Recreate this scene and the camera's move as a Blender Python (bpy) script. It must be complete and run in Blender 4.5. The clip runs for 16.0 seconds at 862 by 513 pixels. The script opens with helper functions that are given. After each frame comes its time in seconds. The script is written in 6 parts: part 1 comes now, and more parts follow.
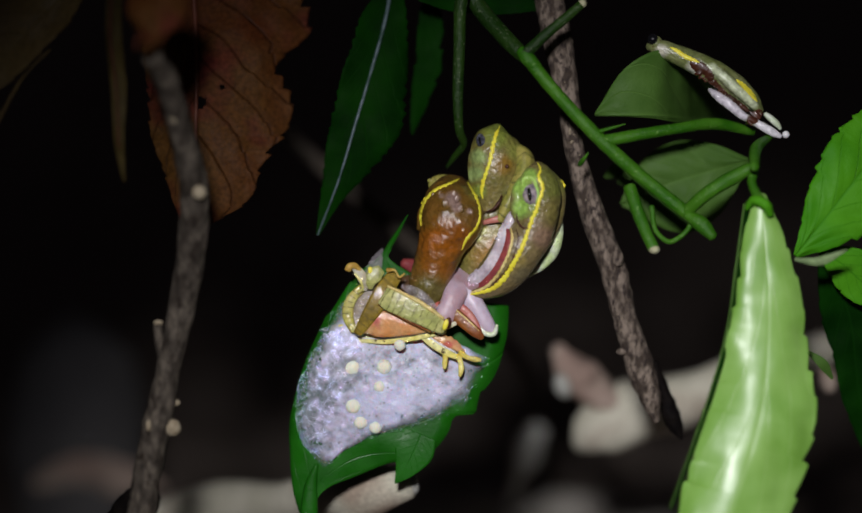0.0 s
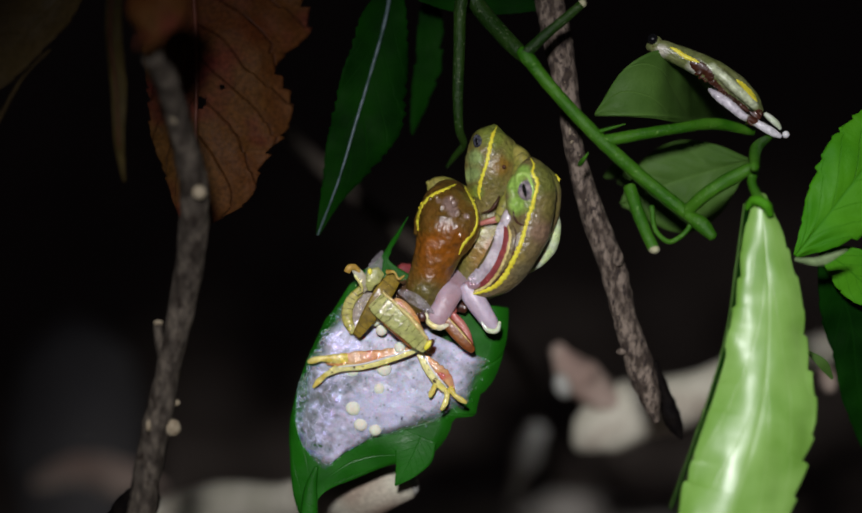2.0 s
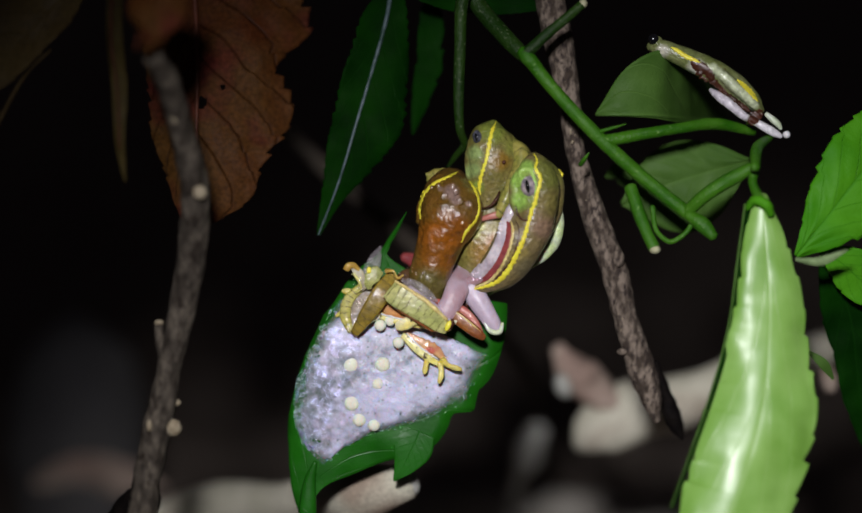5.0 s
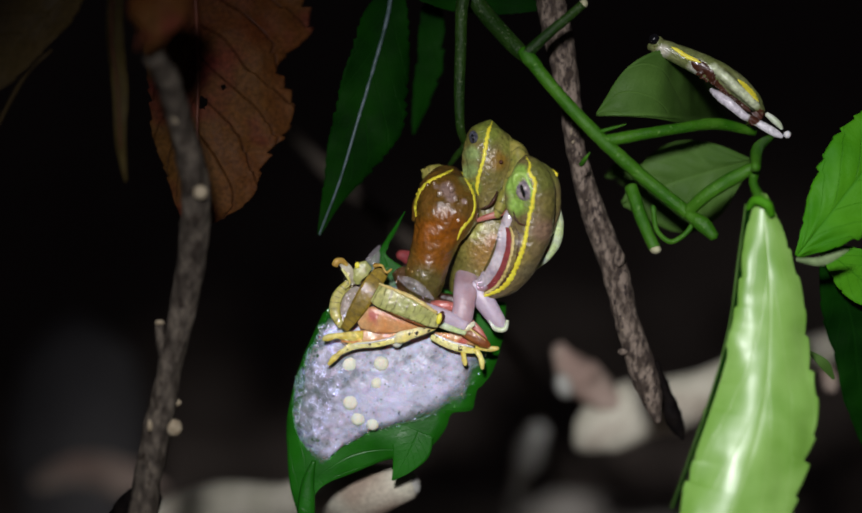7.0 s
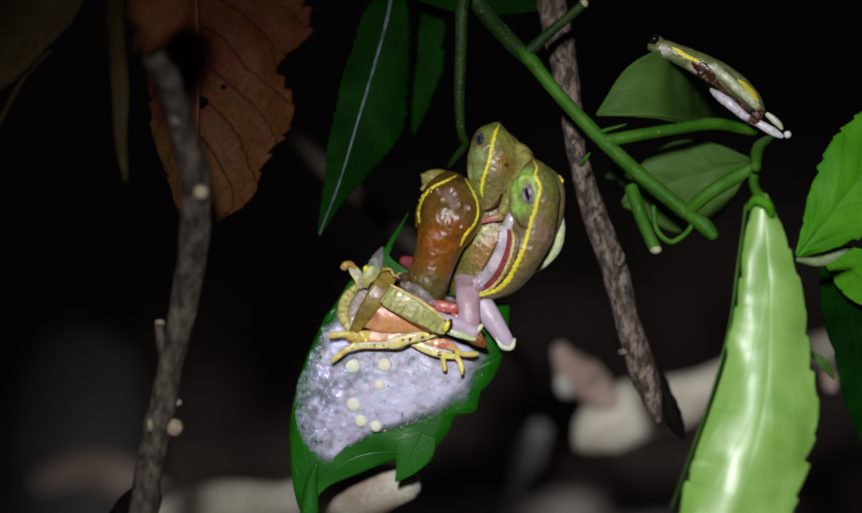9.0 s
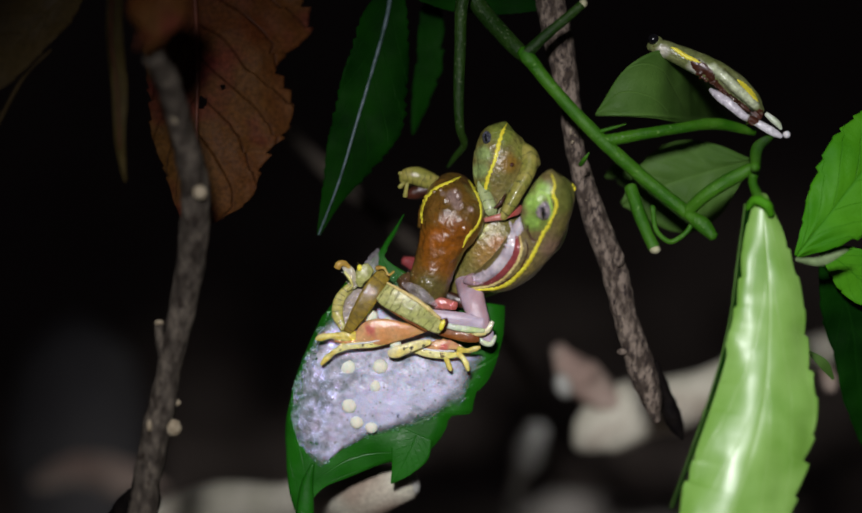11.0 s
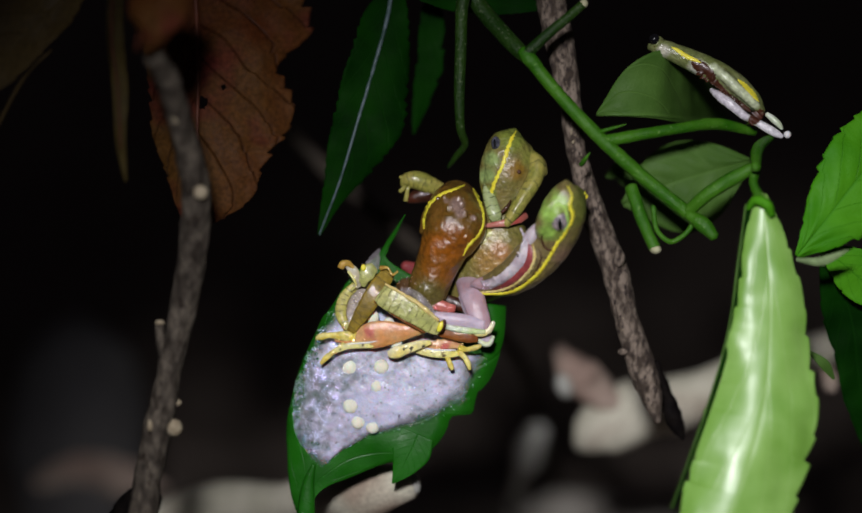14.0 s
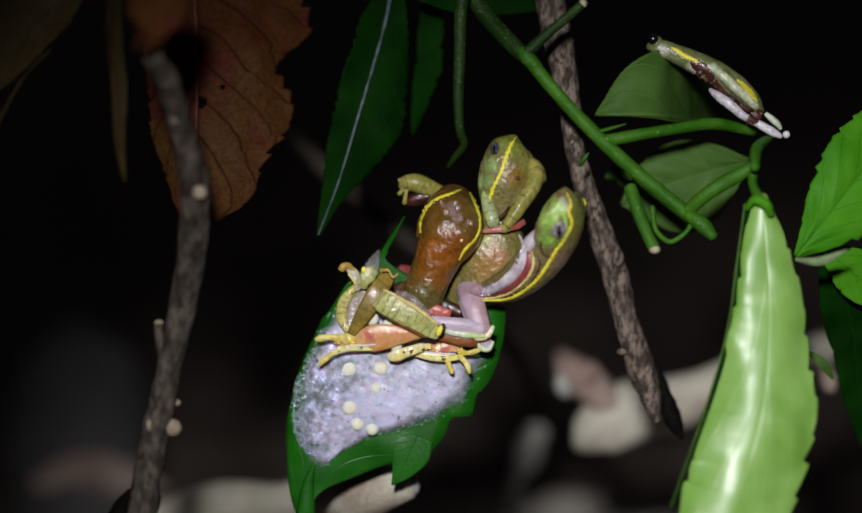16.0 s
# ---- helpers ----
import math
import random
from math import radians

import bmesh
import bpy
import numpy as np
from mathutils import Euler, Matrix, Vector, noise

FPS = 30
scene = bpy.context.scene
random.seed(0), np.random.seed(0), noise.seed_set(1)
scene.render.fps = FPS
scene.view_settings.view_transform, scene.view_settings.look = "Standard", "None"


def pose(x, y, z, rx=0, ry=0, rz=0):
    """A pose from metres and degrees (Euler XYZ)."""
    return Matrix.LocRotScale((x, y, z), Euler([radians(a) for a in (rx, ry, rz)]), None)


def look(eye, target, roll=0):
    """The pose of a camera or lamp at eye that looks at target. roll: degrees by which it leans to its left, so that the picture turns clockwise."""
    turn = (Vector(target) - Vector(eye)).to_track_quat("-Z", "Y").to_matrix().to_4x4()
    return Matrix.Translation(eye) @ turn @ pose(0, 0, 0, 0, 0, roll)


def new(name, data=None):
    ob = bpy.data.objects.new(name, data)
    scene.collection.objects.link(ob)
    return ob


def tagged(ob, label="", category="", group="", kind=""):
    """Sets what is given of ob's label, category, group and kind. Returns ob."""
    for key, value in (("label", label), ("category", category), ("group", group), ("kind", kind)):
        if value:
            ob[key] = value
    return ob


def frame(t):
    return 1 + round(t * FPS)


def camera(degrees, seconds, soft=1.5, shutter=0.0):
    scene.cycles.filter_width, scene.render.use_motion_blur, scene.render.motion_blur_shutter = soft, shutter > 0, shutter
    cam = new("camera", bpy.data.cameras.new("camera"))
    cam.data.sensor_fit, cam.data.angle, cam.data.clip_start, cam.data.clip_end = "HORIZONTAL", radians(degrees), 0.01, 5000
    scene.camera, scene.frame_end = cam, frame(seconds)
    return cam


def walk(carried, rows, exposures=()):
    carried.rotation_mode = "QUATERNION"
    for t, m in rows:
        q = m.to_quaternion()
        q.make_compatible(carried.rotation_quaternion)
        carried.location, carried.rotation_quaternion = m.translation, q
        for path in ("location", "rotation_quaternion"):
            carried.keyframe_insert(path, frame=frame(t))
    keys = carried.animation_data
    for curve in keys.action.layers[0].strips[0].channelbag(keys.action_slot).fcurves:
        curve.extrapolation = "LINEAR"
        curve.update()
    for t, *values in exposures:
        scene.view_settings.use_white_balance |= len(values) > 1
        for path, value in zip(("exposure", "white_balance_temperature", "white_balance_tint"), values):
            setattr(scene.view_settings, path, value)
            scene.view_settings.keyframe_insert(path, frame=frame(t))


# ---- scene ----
from mathutils.bvhtree import BVHTree

TIMES = [0.5 * i for i in range(9)] + [6.5 + 0.5 * i for i in range(6)] + [11.5 + 0.5 * i for i in range(10)]
cam = camera(24, 16.0, soft=1.7)
EYE, TILT, REACH = Vector((0, 0, 0.25)), 14.0, 0.4427
AIM = pose(0, 0, 0, -TILT)
# the stand: a frame round the nest, x across, y away from the lens, z up, tilted as the lens is
STAND = Matrix.Translation(EYE) @ AIM @ Matrix.Translation((0, REACH, 0))
SWAY = [0, 0, 0, 0, 0, 0, 0.1, 0.3, 0.8, 2.2, 2.6, 2.6, 2.4, 2.6, 3.0, 1.4, 1.6, 1.8, 2.4, 2.6, 2.8, 2.0, 1.6, 1.0, 1.0]
walk(cam, [(t, Matrix.Translation(EYE) @ pose(0, 0, 0, 0, 0, s * 0.0153) @ pose(0, 0, 0, 90 - TILT)) for t, s in zip(TIMES, SWAY)],
     [(0, 0.0), (1, 0.0), (3.5, 0.08), (7, 0.12), (9, 0.08), (16, 0.08)])
cam.data.dof.use_dof = True
cam.data.dof.focus_distance = REACH
cam.data.dof.aperture_fstop = 4.0

# ---- light: a hand torch beside the lens, in the dark ----
night = bpy.data.worlds.new("night")
night.use_nodes = True
night.node_tree.nodes["Background"].inputs[0].default_value = (0.5, 0.42, 0.5, 1)
night.node_tree.nodes["Background"].inputs[1].default_value = 0.018
scene.world = night
lamp = bpy.data.lights.new("torch", "SPOT")
lamp.energy, lamp.color, lamp.spot_size, lamp.spot_blend, lamp.shadow_soft_size = 8.15, (0.975, 0.955, 1.0), radians(45), 1.0, 0.02
torch = new("torch", lamp)
torch.matrix_world = look(STAND @ Vector((-0.03, -0.44, 0.10)), STAND @ Vector((0.049, 0, -0.060)))


# ---- geometry helpers: all places in millimetres on the stand: across, up, away ----
def at(p):
    return Vector((p[0], p[2], p[1])) / 1000


def spline(rows, n):
    """n places along a smooth line through the rows."""
    p = np.array(rows, float)
    if len(p) == 2:
        return p[0] + (p[1] - p[0]) * np.linspace(0, 1, n)[:, None]
    step = np.linalg.norm(np.diff(p[:, :3], axis=0), axis=1) + 1e-6
    t = np.concatenate([[0], np.cumsum(step)])
    m = np.gradient(p, t, axis=0)
    out = np.empty((n, p.shape[1]))
    for i, x in enumerate(np.linspace(0, t[-1], n)):
        k = min(np.searchsorted(t, x, "right") - 1, len(t) - 2)
        h = t[k + 1] - t[k]
        u = (x - t[k]) / h
        out[i] = ((1 + 2 * u) * (1 - u) ** 2 * p[k] + u * (1 - u) ** 2 * h * m[k]
                  + u * u * (3 - 2 * u) * p[k + 1] + u * u * (u - 1) * h * m[k + 1])
    return out


def values(row, n):
    """n numbers gliding through the row's numbers."""
    r = np.array(row, float)
    return spline(np.stack([np.linspace(0, 100, len(r)), r * 0, r * 0, r], 1), n)[:, 3]


def frames_along(c):
    """Across and towards the lens, at each place of a line of (across, away, up)."""
    t = np.gradient(c, axis=0)
    t /= np.linalg.norm(t, axis=1)[:, None] + 1e-9
    n = np.cross(t, np.array([0, -1.0, 0]))
    n /= np.linalg.norm(n, axis=1)[:, None] + 1e-9
    return t, n, np.cross(n, t)


def loft(rows, base=(0, 0, 0), n=36, m=18, rough=0.0, fine=300.0, seed=0, box=2.0, drawn=1.0):
    """A closed body along rows of (across, up, away, half width, half depth)."""
    full = [r if len(r) == 5 else (*r, r[3]) for r in rows]
    p = spline(full, n)
    c = (p[:, [0, 2, 1]] - np.array([base[0], base[2], base[1]])) / 1000
    t, nn, b = frames_along(c)
    rw, rd = np.maximum(p[:, 3], 0.03) / 1000, np.maximum(p[:, 4], 0.03) / 1000
    verts, uv, faces = [], [], []
    for i in range(n):
        for j in range(m):
            f = 2 * math.pi * j / m
            x, y = math.cos(f), math.sin(f)
            x, y = math.copysign(abs(x) ** (2 / box), x), math.copysign(abs(y) ** (2 / box), y)
            d = nn[i] * rw[i] * x + b[i] * rd[i] * y
            k = 1.0
            if rough:
                q = Vector(c[i] + d) * fine
                q.z *= drawn
                k += rough * noise.noise(q + Vector((seed, 0, 0))) + 0.5 * rough * noise.noise(q * 3)
            verts.append(c[i] + d * k)
            uv.append((i / (n - 1), j / m))
    for i in range(n - 1):
        for j in range(m):
            k = (j + 1) % m
            faces.append((i * m + j, i * m + k, (i + 1) * m + k, (i + 1) * m + j))
    for e, i in ((-1, 0), (1, n - 1)):
        verts.append(c[i] + t[i] * e * 0.55 * min(rw[i], rd[i]))
        uv.append((i / (n - 1), 0.25))
        for j in range(m):
            a, k = i * m + j, i * m + (j + 1) % m
            faces.append((a, k, len(verts) - 1) if e > 0 else (k, a, len(verts) - 1))
    return verts, faces, uv


def sheet(mid, left, right, base=(0, 0, 0), teeth=0, bite=0.12, curl=(0, 0), dome=0.0, wave=0.0, thick=0.3, crimp=0.5, ragged=0.0, holes=(), n=96, m=9, grain=0.0, pillow=None):
    """A leaf or a flat mass along its midrib, from base to tip; left and right: half widths as one goes along it."""
    p = spline(mid, n)
    c = (p[:, [0, 2, 1]] - np.array([base[0], base[2], base[1]])) / 1000
    t, nn, b = frames_along(c)
    wl, wr = values(left, n), values(right, n)
    cols = 2 * m + 1
    front, back, uv = [], [], []
    for i in range(n):
        s = i / (n - 1)
        for j in range(cols):
            x = (j - m) / m
            w = max(0.02, wr[i] if x > 0 else wl[i])
            if teeth:
                w *= 1 - bite * ((s * teeth + 0.15 * math.sin(40 * s)) % 1.0) * (0.6 + 0.4 * math.sin(23 * s + 2 * x)) * abs(x)
            if ragged:
                w *= 1 + ragged * (noise.noise(Vector((s * 14, 3 if x > 0 else 7, 0))) + 0.6 * noise.noise(Vector((s * 45, 3 if x > 0 else 7, 0)))) * abs(x)
            a = radians(curl[1] if x > 0 else curl[0])
            if abs(a) > 0.01:
                lat, dep = w / abs(a) * math.sin(abs(a * x)) * (1 if x > 0 else -1), w / a * (1 - math.cos(a * x))
            else:
                lat, dep = w * x, 0
            q = c[i] + nn[i] * lat / 1000 - b[i] * dep / 1000
            if wave:
                q = q + b[i] * wave / 1000 * (noise.noise(Vector(q) * 60) + crimp * noise.noise(Vector(q) * 170)) * (0.3 + abs(x))
            if pillow:
                amp, count, slant = pillow
                rise = abs(math.sin(math.pi * (s * count - abs(x) * slant + 0.3 * noise.noise(Vector((s * 5, x, 0)))))) ** 0.8
                q = q + b[i] * amp / 1000 * (rise * min(1, 3 * abs(x)) * (1 - x * x) - 0.5 * math.exp(-60 * x * x))
            h = 0.0
            if dome:
                h = dome * max(0, 1 - x * x) ** 0.5 * max(0, math.sin(math.pi * min(1, max(0, s)))) ** 0.45
                h += grain * (noise.noise(Vector(q) * 350) + 0.7 * noise.noise(Vector(q) * 900)) * min(1, h)
            front.append(q + b[i] * h / 1000)
            back.append(q - b[i] * thick / 1000)
            uv.append((s, x))
    N = n * cols
    verts = front + back
    faces = []
    skip = set()
    for i in range(n - 1):
        for j in range(cols - 1):
            a = i * cols + j
            mid_q = front[a]
            if any((mid_q[0] * 1000 + base[0] - h[0]) ** 2 + (mid_q[2] * 1000 + base[1] - h[1]) ** 2 < h[3] ** 2 for h in holes):
                skip.add((i, j))
                continue
            faces.append((a, a + 1, a + cols + 1, a + cols))
            faces.append((N + a, N + a + cols, N + a + cols + 1, N + a + 1))
    for i in range(n - 1):
        for j in (0, cols - 1):
            a = i * cols + j
            f = (a, a + cols, N + a + cols, N + a)
            faces.append(f if j == 0 else f[::-1])
    for i in (0, n - 1):
        for j in range(cols - 1):
            a = i * cols + j
            f = (a, N + a, N + a + 1, a + 1)
            faces.append(f if i == 0 else f[::-1])
    return verts, faces, uv + uv


BALL = bmesh.new()
bmesh.ops.create_icosphere(BALL, subdivisions=2, radius=1)
BALL_V = [v.co.copy() for v in BALL.verts]
BALL_F = [tuple(v.index for v in f.verts) for f in BALL.faces]
BALL.free()


def ball(p, r, base=(0, 0, 0), squash=(1, 1, 1), turn=0.0):
    """An egg-shaped body at p with radius r; squash: across, up, away; turn: degrees in the plane of the stand."""
    o = at((p[0] - base[0], p[1] - base[1], p[2] - base[2]))
    m = Matrix.Rotation(radians(-turn), 3, "Y")
    verts = [o + m @ Vector((v.x * squash[0], v.y * squash[2], v.z * squash[1])) * (r / 1000) for v in BALL_V]
    return verts, list(BALL_F), [(v.z * 0.5 + 0.5, v.x) for v in BALL_V]


def join(*geos):
    verts, faces, uv = [], [], []
    for g in geos:
        k = len(verts)
        verts += list(g[0])
        faces += [tuple(i + k for i in f) for f in g[1]]
        uv += list(g[2])
    return verts, faces, uv


def mesh_of(name, geo, material):
    me = bpy.data.meshes.new(name)
    me.from_pydata([tuple(v) for v in geo[0]], [], geo[1])
    layer = me.uv_layers.new(name="UVMap")
    index = np.empty(len(me.loops), int)
    me.loops.foreach_get("vertex_index", index)
    layer.data.foreach_set("uv", np.array(geo[2], float)[index].ravel())
    me.polygons.foreach_set("use_smooth", [True] * len(me.polygons))
    me.materials.append(material)
    me.update()
    return me


def part(name, geo, material, parent, label="", shift=None):
    """One mesh under a thing or a part; shift: where its own pivot stands in the thing's space, in millimetres."""
    ob = new(name, mesh_of(name, geo, material))
    ob.parent = parent
    if shift is not None:
        ob.location = at(shift)
    return tagged(ob, label)


def thing(name, base, label, category, group="", kind=""):
    ob = new(name)
    ob.empty_display_size = 0.01
    ob.matrix_world = STAND @ Matrix.Translation(at(base))
    return tagged(ob, label, category, group, kind)


def skinned(name, geos, material, parent, label="", voxel=0.28, smooth=6, grain=0.05, lumps=0.10):
    """Rounded pieces grown together into one skin with a fine granular relief; gives the mesh and its tree for laying stripes on it."""
    ob = part(name, join(*geos), material, parent, label)
    r = ob.modifiers.new("grow", "REMESH")
    r.mode, r.voxel_size, r.use_smooth_shade = "VOXEL", voxel / 1000, True
    k = ob.modifiers.new("soften", "SMOOTH")
    k.factor, k.iterations = 0.5, smooth
    me = bpy.data.meshes.new_from_object(ob.evaluated_get(bpy.context.evaluated_depsgraph_get()))
    ob.modifiers.clear()
    ob.data = me
    me.name = name
    moved = []
    for q, k in [(v.co.copy(), v.normal.copy()) for v in me.vertices]:
        d = lumps * noise.noise(q * 420) + grain * (noise.noise(q * 1500) + 0.6 * noise.noise(q * 2900))
        moved.append(q + k * (d / 1000))
    me.vertices.foreach_set("co", np.array(moved, float).ravel())
    me.polygons.foreach_set("use_smooth", [True] * len(me.polygons))
    me.update()
    return ob, BVHTree.FromPolygons(moved, [tuple(p.vertices) for p in me.polygons])


def drape(name, tree, line, base, width, material, parent, label="", proud=0.16, wave=0.6, n=200):
    """A raised wavy band laid on a skin along a line of (across, up); width: half widths along it."""
    p = spline([(x, u, 0.0) for x, u in line], n)[:, :2] - np.array(base[:2])
    t = np.gradient(p, axis=0)
    t /= np.linalg.norm(t, axis=1)[:, None] + 1e-9
    w = values(width if len(width) > 1 else [width[0]] * 3, n)
    far = np.concatenate([[0], np.cumsum(np.linalg.norm(np.diff(p, axis=0), axis=1))])
    verts, faces, uv = [], [], []
    last = Vector((0, 0, 0))
    for i in range(n):
        ends = min(1, 7 * i / n + 0.3, 7 * (n - 1 - i) / n + 0.3)
        r1 = 0.5 * math.sin(far[i] * 5 + 2.5 * noise.noise(Vector((far[i] * 0.6, w[0], 0)))) + noise.noise(Vector((far[i] * 2.6, w[0], 0)))
        r2 = 0.5 * math.sin(far[i] * 5 + 2 + 2.5 * noise.noise(Vector((far[i] * 0.6, w[0], 9)))) + noise.noise(Vector((far[i] * 2.6, w[0], 9)))
        for x, h in ((-1 - wave * r1, -0.5), (-0.62, 0.75), (0, 1.0), (0.62, 0.75), (1 + wave * r2, -0.5)):
            q = p[i] + np.array([-t[i, 1], t[i, 0]]) * w[i] * ends * x
            hit, normal, _, _ = tree.ray_cast(Vector((q[0] / 1000, -0.1, q[1] / 1000)), Vector((0, 1, 0)), 0.2)
            if hit is None:
                hit, normal = Vector((q[0] / 1000, last.y, q[1] / 1000)), Vector((0, -1, 0))
            last = hit
            verts.append(hit + normal * (proud * h / 1000))
            uv.append((i / (n - 1), x))
    for i in range(n - 1):
        for j in range(4):
            a = i * 5 + j
            faces.append((a, a + 5, a + 6, a + 1))
    return part(name, (verts, faces, uv), material, parent, label)


def lone(name, geo, material, base, label, category="", group="", kind=""):
    ob = new(name, mesh_of(name, geo, material))
    ob.matrix_world = STAND @ Matrix.Translation(at(base))
    return tagged(ob, label, category, group, kind)


# ---- materials ----
def mat(name, a, b, scale=300.0, rough=0.45, bump=0.25, fine=1200.0, spots=None, bands=None, along=None, veins=None, sss=0.0, coat=0.0, ior=1.4, low=0.38, high=0.62, stretch=(1, 1, 1), cells=0.0, spec=0.5, zones=(), base=(0, 0, 0), film=0.12, mottle=0.0):
    if coat and bump and not sss and not veins:
        bump, coat, rough = max(bump, 0.35), coat * 0.8, rough + 0.04
    m = bpy.data.materials.new(name)
    m.use_nodes = True
    nt = m.node_tree
    nd, ln = nt.nodes, nt.links
    bs = nd["Principled BSDF"]
    tc = nd.new("ShaderNodeTexCoord")
    mp = nd.new("ShaderNodeMapping")
    mp.inputs["Scale"].default_value = stretch
    ln.new(tc.outputs["Object"], mp.inputs["Vector"])
    place = mp.outputs["Vector"]

    def noise_at(s, detail=4.0):
        k = nd.new("ShaderNodeTexNoise")
        k.inputs["Scale"].default_value, k.inputs["Detail"].default_value = s, detail
        ln.new(place, k.inputs["Vector"])
        return k.outputs["Fac"]

    def span(value, x0, x1):
        k = nd.new("ShaderNodeMapRange")
        k.inputs["From Min"].default_value, k.inputs["From Max"].default_value = x0, x1
        ln.new(value, k.inputs["Value"])
        return k.outputs["Result"]

    def mix(fac, c1, c2):
        k = nd.new("ShaderNodeMix")
        k.data_type = "RGBA"
        ln.new(fac, k.inputs["Factor"])
        for sock, c in ((k.inputs["A"], c1), (k.inputs["B"], c2)):
            if isinstance(c, tuple):
                sock.default_value = (*c, 1)
            else:
                ln.new(c, sock)
        return k.outputs["Result"]

    def calc(op, x, y=None):
        k = nd.new("ShaderNodeMath")
        k.operation = op
        for i, v in enumerate((x, y)):
            if v is None:
                continue
            if isinstance(v, (int, float)):
                k.inputs[i].default_value = v
            else:
                ln.new(v, k.inputs[i])
        return k.outputs[0]

    col = mix(span(noise_at(scale), low, high), a, b)
    uv = nd.new("ShaderNodeSeparateXYZ")
    ln.new(tc.outputs["UV"], uv.inputs[0])
    height = noise_at(fine, 6.0)
    if along:
        c, x0, x1 = along
        wob = calc("ADD", uv.outputs["X"], calc("MULTIPLY", calc("SUBTRACT", noise_at(scale * 0.6), 0.5), 0.25))
        col = mix(span(wob, x0, x1), col, c)
    if spots:
        c, s, x0, x1 = spots
        col = mix(span(noise_at(s, 2.0), x0, x1), col, c)
    if bands:
        c, count, x0, x1 = bands
        wob = calc("ADD", calc("MULTIPLY", uv.outputs["X"], count), calc("MULTIPLY", calc("SUBTRACT", noise_at(450.0), 0.5), 1.1))
        saw = calc("ABSOLUTE", calc("SUBTRACT", calc("FRACT", wob), 0.5))
        broken = calc("MULTIPLY", span(saw, x1, x0), span(noise_at(700.0), 0.4, 0.52))
        col = mix(broken, col, c)
    if veins:
        c, count, slant, width = veins
        ax = calc("ABSOLUTE", uv.outputs["Y"])
        wob = calc("MULTIPLY", calc("SUBTRACT", noise_at(90.0, 2.0), 0.5), 0.22)
        run = calc("ADD", calc("SUBTRACT", calc("MULTIPLY", uv.outputs["X"], count), calc("MULTIPLY", ax, slant)), wob)
        saw = calc("ABSOLUTE", calc("SUBTRACT", calc("FRACT", run), 0.5))
        line = span(saw, width, 0.0)
        rib = span(ax, 0.05, 0.0)
        net = nd.new("ShaderNodeTexVoronoi")
        net.feature = "DISTANCE_TO_EDGE"
        net.inputs["Scale"].default_value = 700.0
        ln.new(place, net.inputs["Vector"])
        small = span(net.outputs["Distance"], 0.08, 0.0)
        both = calc("MAXIMUM", calc("MAXIMUM", line, rib), calc("MULTIPLY", small, 0.12))
        col = mix(calc("MULTIPLY", both, 0.65), col, c)
        height = calc("SUBTRACT", calc("MULTIPLY", height, 0.4), calc("MULTIPLY", both, 0.6))
    for p, r, c in zones:
        flat = nd.new("ShaderNodeVectorMath")
        flat.operation = "MULTIPLY"
        flat.inputs[1].default_value = (1, 0, 1)
        ln.new(tc.outputs["Object"], flat.inputs[0])
        far = nd.new("ShaderNodeVectorMath")
        far.operation = "DISTANCE"
        far.inputs[1].default_value = ((p[0] - base[0]) / 1000, 0, (p[1] - base[1]) / 1000)
        ln.new(flat.outputs[0], far.inputs[0])
        wob = calc("ADD", far.outputs["Value"], calc("MULTIPLY", calc("SUBTRACT", noise_at(300.0), 0.5), r * 0.8 / 1000))
        col = mix(span(wob, r * 1.35 / 1000, r * 0.6 / 1000), col, c)
    if mottle:
        dark = nd.new("ShaderNodeMix")
        dark.data_type, dark.blend_type = "RGBA", "MULTIPLY"
        dark.inputs["Factor"].default_value = 1.0
        ln.new(col, dark.inputs["A"])
        tone = mix(span(noise_at(1100.0, 8.0), 0.3, 0.7), (1 - mottle, 1 - mottle, 1 - mottle), (1 + mottle * 0.6, 1 + mottle * 0.6, 1 + mottle * 0.5))
        ln.new(tone, dark.inputs["B"])
        col = dark.outputs["Result"]
    if cells:
        net = nd.new("ShaderNodeTexVoronoi")
        net.inputs["Scale"].default_value = cells
        ln.new(place, net.inputs["Vector"])
        height = calc("ADD", calc("MULTIPLY", height, 0.4), calc("SUBTRACT", 1.0, net.outputs["Distance"]))
    ln.new(col, bs.inputs["Base Color"])
    bp = nd.new("ShaderNodeBump")
    bp.inputs["Strength"].default_value, bp.inputs["Distance"].default_value = bump, 0.0004
    ln.new(height, bp.inputs["Height"])
    ln.new(bp.outputs["Normal"], bs.inputs["Normal"])
    r = span(noise_at(scale * 2.2), 0.3, 0.7)
    k = nd.new("ShaderNodeMapRange")
    k.inputs["To Min"].default_value, k.inputs["To Max"].default_value = max(0.03, rough - 0.1), min(1, rough + 0.12)
    ln.new(r, k.inputs["Value"])
    ln.new(k.outputs["Result"], bs.inputs["Roughness"])
    bs.inputs["IOR"].default_value, bs.inputs["Specular IOR Level"].default_value = ior, spec
    if sss:
        bs.inputs["Subsurface Weight"].default_value = sss
        bs.inputs["Subsurface Scale"].default_value = 0.0015
        bs.inputs["Subsurface Radius"].default_value = (1.0, 0.6, 0.4)
